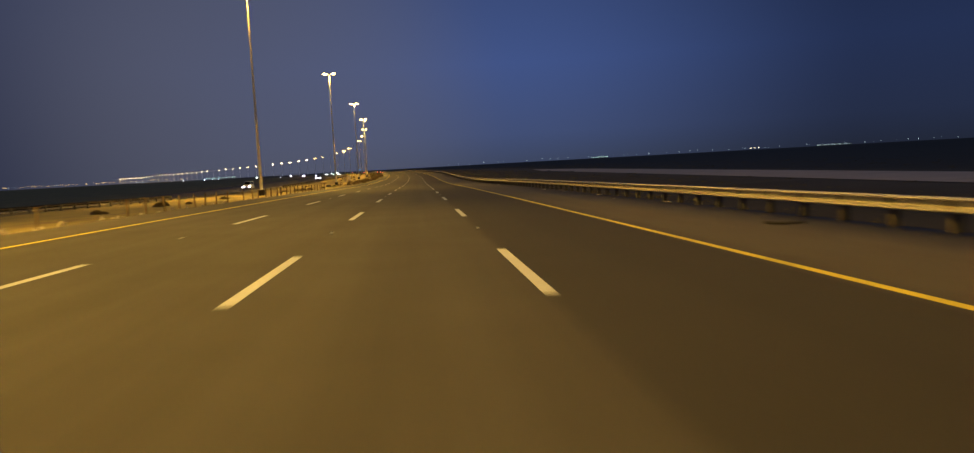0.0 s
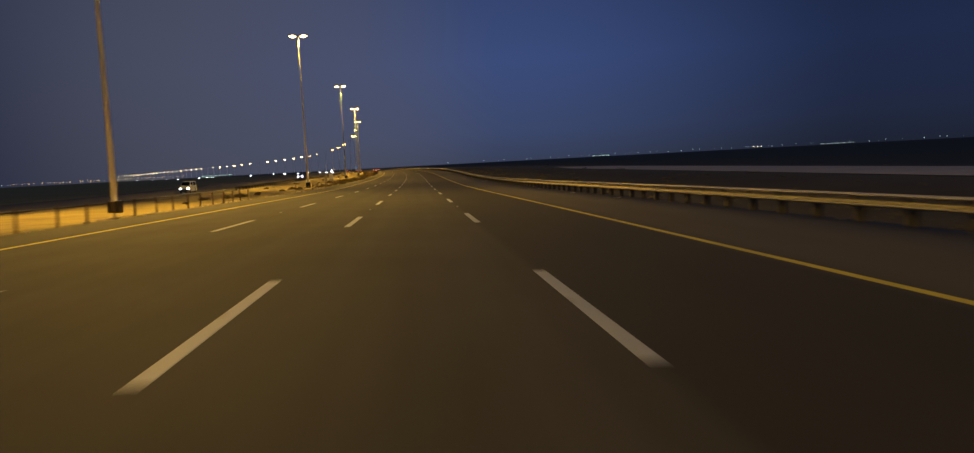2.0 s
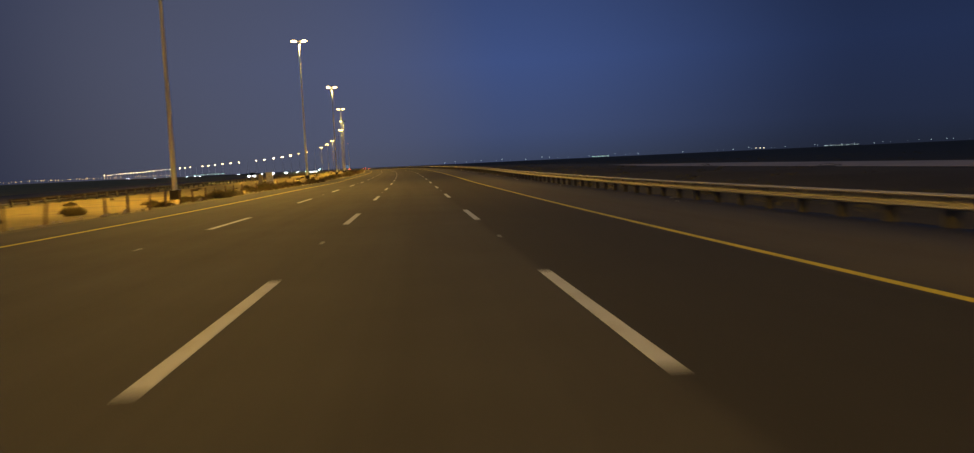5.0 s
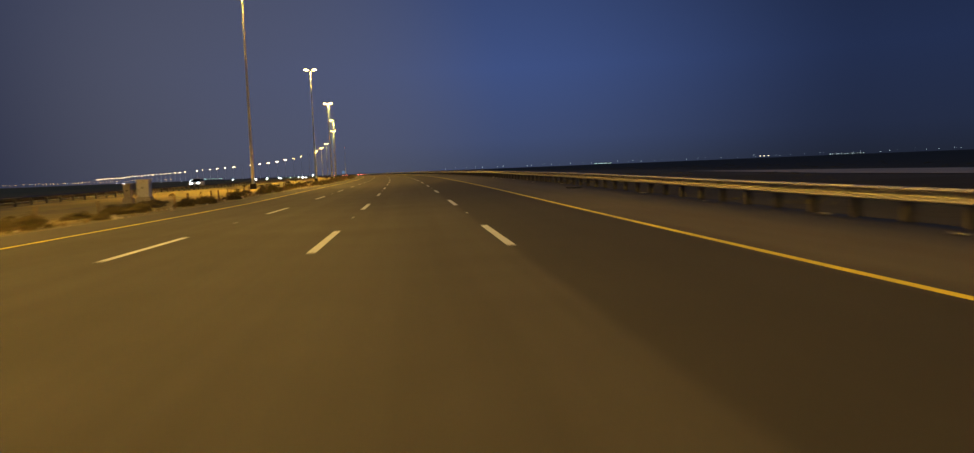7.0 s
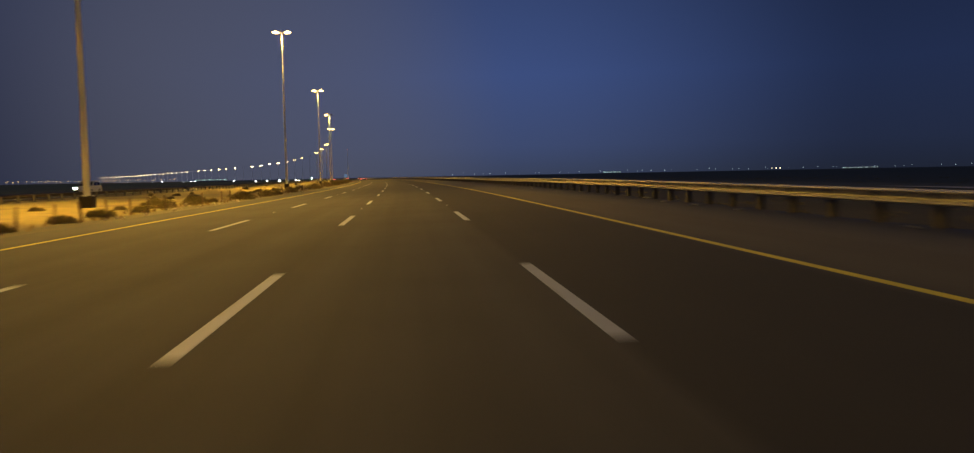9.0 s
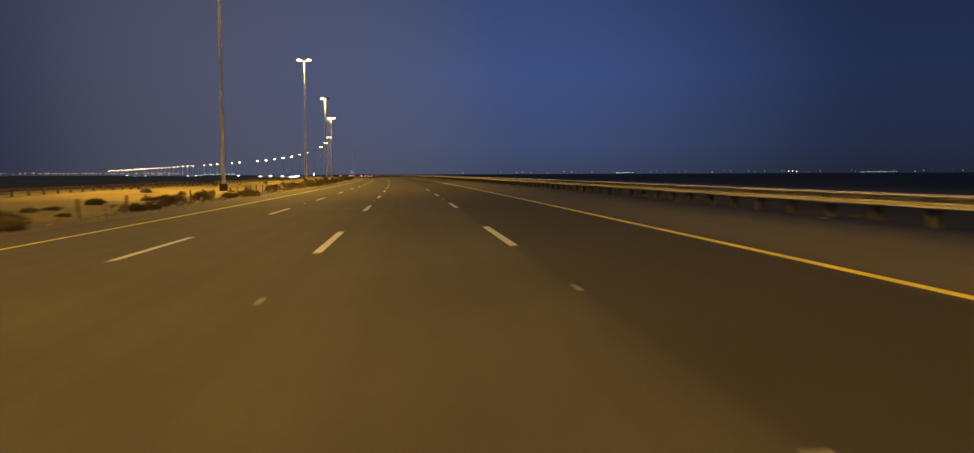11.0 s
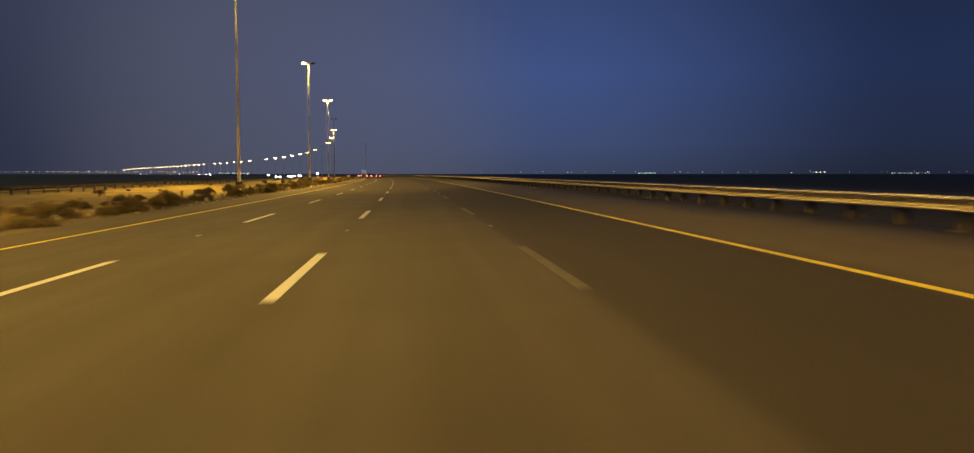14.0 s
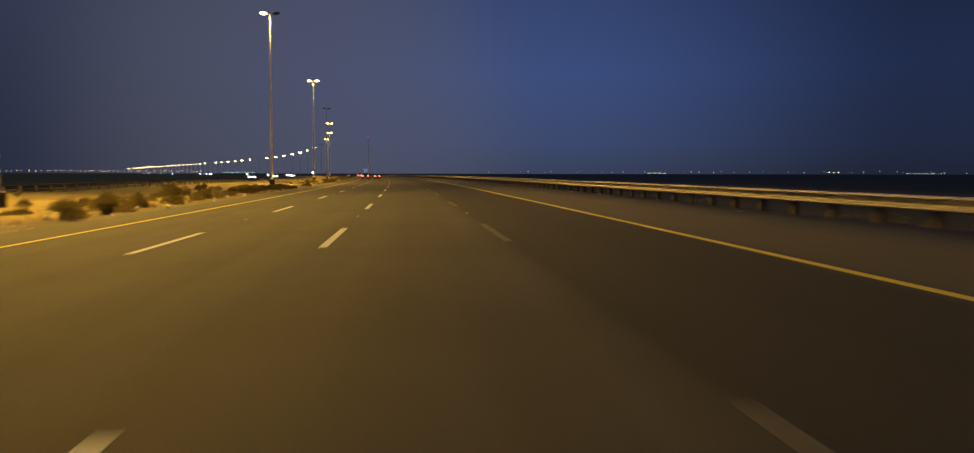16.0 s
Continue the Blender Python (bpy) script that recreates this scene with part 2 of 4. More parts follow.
def by_side(m, stops, tint, wobble=1.4):
    """Mixes another colour in, across the road (u in metres), for soil, asphalt and painted shade: stops are (u,
    share).
    """
    n, l = m.node_tree.nodes, m.node_tree.links
    b = n["Principled BSDF"]
    src = b.inputs["Base Color"].links[0].from_socket
    uv, sep, wob, add = n.new("ShaderNodeUVMap"), n.new("ShaderNodeSeparateXYZ"), n.new("ShaderNodeTexNoise"), n.new("ShaderNodeMath")
    co = n.new("ShaderNodeTexCoord")
    l.new(co.outputs["Object"], wob.inputs["Vector"])
    wob.inputs["Scale"].default_value, wob.inputs["Detail"].default_value = 0.5, 6
    l.new(uv.outputs[0], sep.inputs[0])
    add.operation, add.inputs[1].default_value = "MULTIPLY_ADD", wobble
    l.new(wob.outputs["Fac"], add.inputs[0])
    l.new(sep.outputs["X"], add.inputs[2])
    total = None
    for (a, va), (c, vc) in zip(stops, stops[1:]):
        r = n.new("ShaderNodeMapRange")
        r.inputs[1].default_value, r.inputs[2].default_value = a + wobble / 2, c + wobble / 2
        r.inputs[3].default_value, r.inputs[4].default_value = 0.0, vc - va
        l.new(add.outputs[0], r.inputs[0])
        if total is None:
            total = r.outputs[0]
        else:
            s = n.new("ShaderNodeMath")
            l.new(total, s.inputs[0])
            l.new(r.outputs[0], s.inputs[1])
            total = s.outputs[0]
    base = n.new("ShaderNodeMath")
    base.use_clamp = True
    base.inputs[1].default_value = stops[0][1]
    l.new(total, base.inputs[0])
    mixer = n.new("ShaderNodeMix")
    mixer.data_type = "RGBA"
    l.new(base.outputs[0], mixer.inputs[0])
    l.new(src, mixer.inputs[6])
    mixer.inputs[7].default_value = (*tint, 1)
    l.new(mixer.outputs[2], b.inputs["Base Color"])


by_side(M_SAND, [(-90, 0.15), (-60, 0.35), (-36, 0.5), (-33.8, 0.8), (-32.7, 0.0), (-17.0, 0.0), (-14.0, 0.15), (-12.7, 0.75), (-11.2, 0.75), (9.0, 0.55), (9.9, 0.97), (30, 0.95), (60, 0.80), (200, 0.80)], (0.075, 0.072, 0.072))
# the far plain on the right is mixed darker
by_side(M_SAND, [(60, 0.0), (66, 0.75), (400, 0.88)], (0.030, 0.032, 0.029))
# shade of the bank falling away behind the guard rail, put into the colour
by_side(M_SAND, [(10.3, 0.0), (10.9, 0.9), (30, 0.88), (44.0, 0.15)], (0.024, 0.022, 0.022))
by_side(M_ROAD, [(-11.4, 0.3), (-9.6, 0.06), (-8.9, 0.0), (5.6, 0.0), (6.3, 0.28), (8.0, 0.34), (10.4, 0.46)], (0.16, 0.14, 0.12))
# the lane beside the shoulder was laid anew, darker
by_side(M_ROAD, [(1.95, 0.0), (2.15, 0.72), (5.45, 0.72), (5.65, 0.0)], (0.026, 0.026, 0.028), 0.12)
M_TRACK = material("pale_gravel", (0.60, 0.50, 0.43), 0.95, vary=0.15, scale=0.2, fine=5, bump=0.4, step=0.05)
M_CONCRETE = material("concrete", (0.50, 0.46, 0.39), 0.9, vary=0.15, scale=1.3, fine=25, dirt=(0.30, 0.26, 0.20), dirt_at=0.62, each=0.10)
M_GALV = material("galvanised_steel", (0.45, 0.44, 0.46), 0.7, 0.1, vary=0.12, scale=2.5, fine=50, bump=0.06, dirt=(0.36, 0.31, 0.25), dirt_at=0.66)
M_POST = material("dusty_post_steel", (0.095, 0.092, 0.092), 0.8, 0.1, vary=0.2, scale=4, fine=40, dirt=(0.12, 0.105, 0.09), dirt_at=0.58)
M_RUSTY = material("rusty_rail_steel", (0.05, 0.042, 0.036), 0.8, 0.1, vary=0.25, scale=4, fine=40, dirt=(0.075, 0.055, 0.04), dirt_at=0.6)
M_PALE = material("pale_post_paint", (0.13, 0.125, 0.115), 0.7, 0.1, vary=0.2, scale=4, fine=40, dirt=(0.22, 0.18, 0.13), dirt_at=0.6)
M_MAST = material("painted_mast", (0.64, 0.66, 0.70), 0.55, 0.2, vary=0.1, scale=1.0, fine=20, bump=0.05)
M_DARK = material("dark_coated_concrete", (0.035, 0.033, 0.03), 0.8, vary=0.3, scale=3, fine=30)
M_WOOD = material("weathered_wood", (0.20, 0.148, 0.085), 0.9, vary=0.35, scale=5, fine=60, each=0.3)
M_LEAF = material("desert_shrub", (0.17, 0.145, 0.075), 0.8, vary=0.4, scale=2.5, fine=20, each=0.25, bump=0)


def see_through(m, tint, share):
    """Lets part of the light pass through thin leaves."""
    n, l = m.node_tree.nodes, m.node_tree.links
    glow, mixer = n.new("ShaderNodeBsdfTranslucent"), n.new("ShaderNodeMixShader")
    glow.inputs[0].default_value = (*tint, 1)
    mixer.inputs[0].default_value = share
    l.new(n["Principled BSDF"].outputs[0], mixer.inputs[1])
    l.new(glow.outputs[0], mixer.inputs[2])
    l.new(mixer.outputs[0], n["Material Output"].inputs[0])


see_through(M_LEAF, (0.20, 0.17, 0.07), 0.4)
M_GRASS = material("dry_grass", (0.30, 0.24, 0.12), 0.9, vary=0.3, scale=3, fine=20, bump=0)
see_through(M_GRASS, (0.30, 0.24, 0.12), 0.4)
M_TWIG = material("dry_twig", (0.16, 0.12, 0.08), 0.9, vary=0.3, scale=6, fine=40)
M_SODIUM = material("sodium_glass", (0.8, 0.7, 0.5), 0.4, vary=0.02, bump=0, emit=(1.0, 0.60, 0.18), emit_strength=24)
M_SODIUM_FAR = material("sodium_glass_far", (0.8, 0.7, 0.5), 0.4, vary=0.02, bump=0, emit=(1.0, 0.66, 0.32), emit_strength=28)
M_BLACK = material("black_plastic", (0.02, 0.02, 0.02), 0.6, vary=0.2, bump=0.05)
M_RUBBER = material("tyre_rubber", (0.025, 0.024, 0.023), 0.85, vary=0.2, fine=80)
M_GLASS = material("tinted_glass", (0.012, 0.014, 0.018), 0.05, vary=0.05, bump=0)
M_RED = material("tail_lamp_red", (0.5, 0.02, 0.02), 0.3, vary=0.02, bump=0, emit=(1.0, 0.16, 0.13), emit_strength=16)
M_HEAD = material("head_lamp_white", (0.9, 0.9, 0.9), 0.2, vary=0.02, bump=0, emit=(0.78, 0.90, 1.0), emit_strength=110)
M_COOL = material("far_lamp_cool", (0.8, 0.8, 0.8), 0.4, vary=0.02, bump=0, emit=(0.70, 0.92, 1.0), emit_strength=1.9)
M_WARM = material("far_lamp_warm", (0.8, 0.7, 0.5), 0.4, vary=0.02, bump=0, emit=(1.0, 0.66, 0.24), emit_strength=4.5)
M_BRIGHT = material("far_lamp_bright", (0.8, 0.7, 0.5), 0.4, vary=0.02, bump=0, emit=(1.0, 0.82, 0.50), emit_strength=7)
M_CAB = material("cabinet_paint", (0.84, 0.83, 0.80), 0.6, vary=0.08, scale=2, fine=30, dirt=(0.45, 0.38, 0.27), dirt_at=0.66)

M_CAB_DUSTY = material("dusty_cabinet_paint", (0.46, 0.42, 0.36), 0.7, vary=0.1, scale=2, fine=30, dirt=(0.34, 0.28, 0.2), dirt_at=0.62)
M_HALL = material("works_lamps", (0.8, 0.8, 0.8), 0.4, vary=0.02, bump=0, emit=(0.62, 0.95, 0.92), emit_strength=2.6)

# ---- helpers for meshes ----
def mesh_of(name, bm, mat, smooth=False):
    me = bpy.data.meshes.new(name)
    bm.normal_update()
    if smooth:
        for f in bm.faces:
            f.smooth = True
    bm.to_mesh(me)
    bm.free()
    me.materials.append(mat)
    return me


def part(name, bm, mat, parent, label="", smooth=False):
    ob = new(name, mesh_of(name, bm, mat, smooth) if isinstance(bm, bmesh.types.BMesh) else bm)
    if parent:
        ob.parent = parent
    if label:
        ob["label"] = label
    return ob


def empty(name, label, category, group="", kind="", at=None):
    ob = new(name)
    ob.empty_display_size = 0.2
    if at is not None:
        ob.matrix_world = at
    return tagged(ob, label, category, group, kind)


def box(bm, size, at=(0, 0, 0), bevel=0.0, rz=0, rx=0, ry=0):
    g = bmesh.ops.create_cube(bm, size=1.0, matrix=pose(*at, rx, ry, rz) @ Matrix.Diagonal((*size, 1)))
    if bevel:
        edges = list({e for v in g["verts"] for e in v.link_edges})
        bmesh.ops.bevel(bm, geom=edges, offset=bevel, segments=2, affect="EDGES", profile=0.6)
    return bm


def rod(bm, a, b, r0, r1=None, seg=12, caps=True):
    a, b = Vector(a), Vector(b)
    d = b - a
    m = Matrix.Translation((a + b) / 2) @ d.to_track_quat("Z", "Y").to_matrix().to_4x4()
    bmesh.ops.create_cone(bm, cap_ends=caps, segments=seg, radius1=r0, radius2=r0 if r1 is None else r1, depth=d.length, matrix=m)
    return bm


def sweep(bm, profile, places, closed=True, caps=True):
    """A profile of (u, up) carried through places, functions of it; returns nothing."""
    rings = [[bm.verts.new(p(u, z)) for u, z in profile] for p in places]
    n = len(profile)
    for a, b in zip(rings, rings[1:]):
        for i in range(n if closed else n - 1):
            j = (i + 1) % n
            bm.faces.new((a[i], a[j], b[j], b[i]))
    if closed and caps:
        bm.faces.new(rings[0][::-1])
        bm.faces.new(rings[-1])


def on_ground(s, u0):
    base = ground_point(s, u0)
    th = along(s)[3]
    side = Vector((math.cos(th), math.sin(th), 0))
    return lambda u, z: base + side * u + Vector((0, 0, z))


def stand(s, u, up=0.0, turn=0.0):
    """An upright pose on the ground, with y along the road."""
    return Matrix.Translation(ground_point(s, u, up)) @ pose(0, 0, 0, 0, 0, heading(s) + turn)


def steps(a, b, d):
    n = max(1, round((b - a) / d))
    return [a + (b - a) * i / n for i in range(n + 1)]
# ---- ground: one sheet to the horizon ----
def sheet(name, rows_s, cols_u, place, mat, label, category, bumps=None):
    verts, faces, uvs = [], [], []
    for s in rows_s:
        for u in cols_u:
            p = place(s, u)
            if bumps:
                p = p + Vector((0, 0, bumps(s, u, p)))
            verts.append(p)
            uvs.append((u, s))
    w = len(cols_u)
    for i in range(len(rows_s) - 1):
        for j in range(w - 1):
            a = i * w + j
            faces.append((a, a + 1, a + w + 1, a + w))
    me = bpy.data.meshes.new(name)
    me.from_pydata(verts, [], faces)
    layer = me.uv_layers.new(name="UVMap")
    idx = np.empty(len(me.loops), dtype=np.int32)
    me.loops.foreach_get("vertex_index", idx)
    layer.data.foreach_set("uv", np.array(uvs, dtype=np.float32)[idx].ravel())
    me.materials.append(mat)
    me.polygons.foreach_set("use_smooth", [True] * len(me.polygons))
    return tagged(new(name, me), label, category, kind="structure")


def dunes(s, u, p):
    a = abs(u)
    if a < 11.9:
        return 0.0
    near = min(1, (a - 11.9) / 3) * (2.2 if 12.5 < u < 43 else 1.0)
    h = noise.noise(p * 0.35) * 0.10 + noise.noise(p * 0.09) * 0.14
    if -66 < u < -35.5:
        return -0.10
    if 43 < u < 62:
        return -0.04
    if a > 120:
        h += noise.noise(p * 0.01) * 0.7
    return h * near


GROUND_S = steps(-500, -40, 40) + steps(-38, 620, 2.5) + steps(630, 1400, 12) + steps(1440, 6300, 60)
GROUND_U = [-2400, -1500, -900, -500, -300, -180, -120, -90, -75, -66.5, -66, -58, -50, -42, -35.5, -35, -32, -29, -27, -25, -23, -21.5,
            -20, -18.5, -17, -15.8, -14.6, -13.4, -12.4, -11.9, -11.4, -6, 0, 6, 11.0, 11.6, 12.2, 13, 13.8, 14.6, 16, 18, 22, 28, 36, 42.5, 44, 52, 60, 63, 76, 90,
            120, 180, 300, 500, 900, 1500, 2600, 4000]
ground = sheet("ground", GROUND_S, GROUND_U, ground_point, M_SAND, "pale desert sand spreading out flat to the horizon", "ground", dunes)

# ---- the carriageways ----
ROAD_S = steps(-300, 700, 5) + steps(712, 1500, 12) + steps(1530, 6200, 30)
ROAD_U = [-11.2, -8.9, -5.2, -1.6, 2.1, 5.7, 8.0, 10.85]


def road_sheet(name, us, place, label):
    ob = sheet(name, ROAD_S, us, place, M_ROAD, label, "road")
    m = ob.modifiers.new("depth", "SOLIDIFY")
    m.thickness, m.offset = 0.05, -1
    return ob


road = road_sheet("road", ROAD_U, lambda s, u: road_point(s, u, 0.0), "dark worn asphalt motorway with four lanes and wide shoulders")
road_opposite = road_sheet("road_opposite", [-63, -58, -50, -45, -40, -37], lambda s, u: ground_point(s, u, 0.12), "unlit asphalt carriageway for oncoming traffic beyond the median")
side_track = sheet("side_track", steps(-300, 340, 10), [-7, -2.5, 2.5, 7], lambda s, u: ground_point(s, 52 + u * min(1.0, 0.02 + max(0, 340 - s) / 60), 0.03), M_TRACK, "pale gravel side track beside the motorway embankment", "track")


def painted(name, a, b, u, width, mat, parent, d=3.0, up=0.004, place=road_point):
    bm = bmesh.new()
    uvl = bm.loops.layers.uv.new("UVMap")
    pts = steps(a, b, d)
    rings = []
    for s in pts:
        rings.append([(bm.verts.new(place(s, u + du, up + dz)), (du, s)) for du, dz in ((-width / 2, -0.003), (-width / 2 + 0.008, 0), (width / 2 - 0.008, 0), (width / 2, -0.003))])
    for p, q in zip(rings, rings[1:]):
        for i in range(3):
            f = bm.faces.new((p[i][0], p[i + 1][0], q[i + 1][0], q[i][0]))
            for lp, uv in zip(f.loops, (p[i][1], p[i + 1][1], q[i + 1][1], q[i][1])):
                lp[uvl].uv = uv
    return part(name, bm, mat, parent)


def road_stud(s, u):
    bm = bmesh.new()
    box(bm, (0.075, 0.09, 0.02), (0, 0, 0.011), 0.007)
    ob = part("road_stud", bm, M_PAINT, road)
    ob.matrix_world = Matrix.Translation(road_point(s, u)) @ pose(0, 0, 0, 0, 0, heading(s))


LANE, PERIOD, DASH = 3.65, 17.0, 5.5
LINE_B = -1.56
FIRST = 14.23          # far end of a dash, metres ahead of the start
painted("edge_line", -200, 2500, LINE_B - 2 * LANE, 0.16, M_YELLOW, road, 6)["label"] = "solid yellow edge line"
painted("edge_line", -200, 2500, LINE_B + 2 * LANE, 0.16, M_YELLOW, road, 6)["label"] = "solid yellow edge line"
for k, u in enumerate((LINE_B - LANE, LINE_B, LINE_B + LANE)):
    for i in range(-2, 92):
        e = FIRST + PERIOD * i
        worn = k == 2 and e > 395
        painted("lane_dash", e - DASH, e, u, 0.17, M_FADED if worn else M_PAINT, road)
        if i < 40 and i % 2 == 0:
            road_stud(e + 5.8, u)

# ---- guard rail on the near side ----
RAIL_U = 10.5
W_BEAM = [(0.03, 0.37), (0.0, 0.385), (-0.095, 0.40), (-0.105, 0.41), (-0.105, 0.43), (-0.09, 0.447), (0.02, 0.49), (0.03, 0.50), (0.03, 0.60), (0.02, 0.612), (-0.10, 0.63), (-0.108, 0.638), (-0.10, 0.65), (-0.07, 0.665), (0.03, 0.685)]
BEAM = W_BEAM + [(u + 0.004, z) for u, z in W_BEAM[::-1]]


def guard_rail(name, u0, a, b, place, label, near_a, near_b, pitch=2.0, steel=None, post_steel=None):
    rail = empty(name, label, "guardrail", kind="structure")
    for s in steps(a, b, 12)[:-1]:
        bm = bmesh.new()
        sweep(bm, [(u0 + u, z) for u, z in BEAM], [place(s + 12.0 * j / 3 - (0.15 if j == 0 else 0)) for j in range(4)])
        part("beam", bm, steel or M_GALV, rail)
    far = bmesh.new()
    bm = bmesh.new()
    for x in (-0.075, 0.075):
        box(bm, (0.024, 0.16, 0.86), (x, 0, 0.21), 0.006)
    box(bm, (0.15, 0.05, 0.86), (0, 0.0, 0.21), 0.006)
    box(bm, (0.05, 0.14, 0.27), (-0.105, 0, 0.525), 0.008)
    post_mesh = mesh_of("post", bm, post_steel or M_POST)
    for s in steps(a, b, pitch):
        m = Matrix.Translation(place(s)(u0 + 0.155, 0)) @ pose(0, 0, 0, 0, 0, heading(s))
        if near_a <= s <= near_b:
            part("post", post_mesh, None, rail).matrix_world = m
        else:
            bmesh.ops.create_cube(far, size=1, matrix=m @ Matrix.Translation((0, 0, 0.21)) @ Matrix.Diagonal((0.17, 0.16, 0.86, 1)))
    tagged(part("far_posts", far, post_steel or M_POST, rail), kind="stuff")
    return rail


def on_shoulder(s):
    """The rail's foot; the shoulder's edge lies a little higher along the change of bank."""
    rise = ramp(s, [(170, 0.0), (215, 0.08), (290, 0.08), (340, 0.0)])
    return lambda u, z: road_point(s, u, z + rise)


guard_rail("guardrail_near", RAIL_U, -20, 1000, on_shoulder, "galvanised W-beam guardrail on closely set posts along the shoulder", 0, 560)
for a, b in ((-40, 116), (212, 692)):
    guard_rail("guardrail_median", 0.0, a, b, lambda s: on_ground(s, -34.0), "dull rusty W-beam guardrail on pale posts behind the sandy median", 0, 560, 3.2, M_RUSTY, M_PALE)
painted("edge_line", -200, 1500, -38.2, 0.18, M_PAINT, road_opposite, 6, 0.128, ground_point)["label"] = "dull white edge line"
# ---- street lamp masts in the median ----
def street_lamp():
    lamp = empty("street_lamp", "tall steel mast with two glowing sodium lamps in sandy median", "street lamp", "masts along the median")
    bm = bmesh.new()
    box(bm, (0.80, 0.80, 1.2), (0, 0, 0.25), 0.06)
    part("base_block", bm, M_DARK, lamp, "dark coated concrete base")
    bm = bmesh.new()
    rod(bm, (0, 0, 0.8), (0, 0, 9), 0.225, 0.185, 16)
    rod(bm, (0, 0, 9), (0, 0, 18), 0.18, 0.14, 16)
    rod(bm, (0, 0, 18), (0, 0, MAST_H), 0.135, 0.09, 16)
    rod(bm, (0, 0, 0.8), (0, 0, 0.86), 0.42, 0.42, 16)
    part("pole", bm, M_MAST, lamp)
    bm = bmesh.new()
    rod(bm, (-0.8, 0, MAST_H - 0.02), (0.8, 0, MAST_H - 0.02), 0.06)
    rod(bm, (0, 0, MAST_H - 0.3), (0, 0, MAST_H + 0.15), 0.16, 0.12)
    part("crossarm", bm, M_MAST, lamp)
    for side in (-1, 1):
        bm = bmesh.new()
        box(bm, (1.25, 0.42, 0.18), (side * 1.0, 0, MAST_H + 0.05), 0.06, ry=-6 * side)
        head = part("lamp_head", bm, M_MAST, lamp)
        bm = bmesh.new()
        bmesh.ops.create_uvsphere(bm, u_segments=12, v_segments=8, radius=0.5, matrix=pose(side * 1.04, 0, MAST_H - 0.05, 0, -6 * side, 0) @ Matrix.Diagonal((1.28, 0.56, 0.50, 1)))
        part("lens", bm, M_SODIUM, head, "glowing amber glass", smooth=True)
    return lamp


first_mast = street_lamp()
far_lens = {}
for i, s in enumerate(MAST_AT):
    m = stand(s, mast_u(i))
    if i == 0:
        first_mast.matrix_world = m
        continue
    mast = copy_thing(first_mast, m)
    if i in MAST_DARK:
        mast["label"] = "tall steel mast whose two lamp heads are unlit"
        for o in mast.children_recursive:
            if o.name.startswith("lens"):
                o.data = o.data.copy()
                o.data.materials[0] = M_GLASS
                o["label"] = "unlit lamp glass"
    elif i == 7:
        mast["label"] = "tall steel mast with one glowing lamp and one unlit"
        for o in mast.children_recursive:
            if o.name.startswith("lens") and sum(v.co.x for v in o.data.vertices) > 0:
                o.data = o.data.copy()
                o.data.materials[0] = M_GLASS
                o["label"] = "unlit lamp glass"
    elif i > 15:
        mast["label"] = "far-off lit steel mast on the sweeping bend"
        for o in mast.children_recursive:
            if o.name.startswith("lens"):
                if o.data.name not in far_lens:
                    far_lens[o.data.name] = o.data.copy()
                    far_lens[o.data.name].materials[0] = M_SODIUM_FAR
                    mid = sum((v.co for v in far_lens[o.data.name].vertices), Vector()) / len(o.data.vertices)
                    for v in far_lens[o.data.name].vertices:
                        v.co = mid + (v.co - mid) * 1.5
                o.data = far_lens[o.data.name]


# ---- remains of a wire fence along the shoulder's edge ----
random.seed(5)
bm = bmesh.new()
rod(bm, (0, 0, -0.3), (0, 0, 0.80), 0.055, 0.047, 10)
rod(bm, (0, 0, 0.80), (0, 0, 0.83), 0.047, 0.028, 10)
post_shape = mesh_of("fence_post", bm, M_WOOD)
standing = []
for s in steps(-7.7, 525.8, 2.92):
    if random.random() < (0.08 if s < 122 else 0.85 if s < 158 else 0.15 if s < 212 else 0.75 if s < 244 else 0.1 if s < 302 else 0.6 if s < 377 else 0.35 if s > 430 or s < 388 else 0.0):
        continue
    u = -13.1 + random.uniform(-0.08, 0.08)
    ob = part("fence_post", post_shape, None, None)
    ob.matrix_world = stand(s, u) @ pose(0, 0, 0, random.gauss(0, 2.5), random.gauss(0, 2.5), random.uniform(0, 360))
    tagged(ob, "short weathered wooden fence post at the sandy road edge", "post", "posts along the median edge")
    standing.append((s, u))
for (a, ua), (b, ub) in zip(standing, standing[1:]):
    if a > 377 and b - a < 3 and random.random() < 0.8:
        bm = bmesh.new()
        droop, z0, z1 = random.uniform(0.05, 0.22), random.uniform(0.5, 0.68), random.uniform(0.5, 0.68)
        pts = [ground_point(a + (b - a) * f, ua + (ub - ua) * f, z0 + (z1 - z0) * f - droop * 4 * f * (1 - f)) for f in (0, 0.17, 0.33, 0.5, 0.67, 0.83, 1)]
        for p, q in zip(pts, pts[1:]):
            rod(bm, p, q, 0.011, 0.011, 5)
        tagged(part("fence_wire", bm, M_TWIG, None), "slack rusty wire strung between two fence posts", "wire", "wires of the old fence")


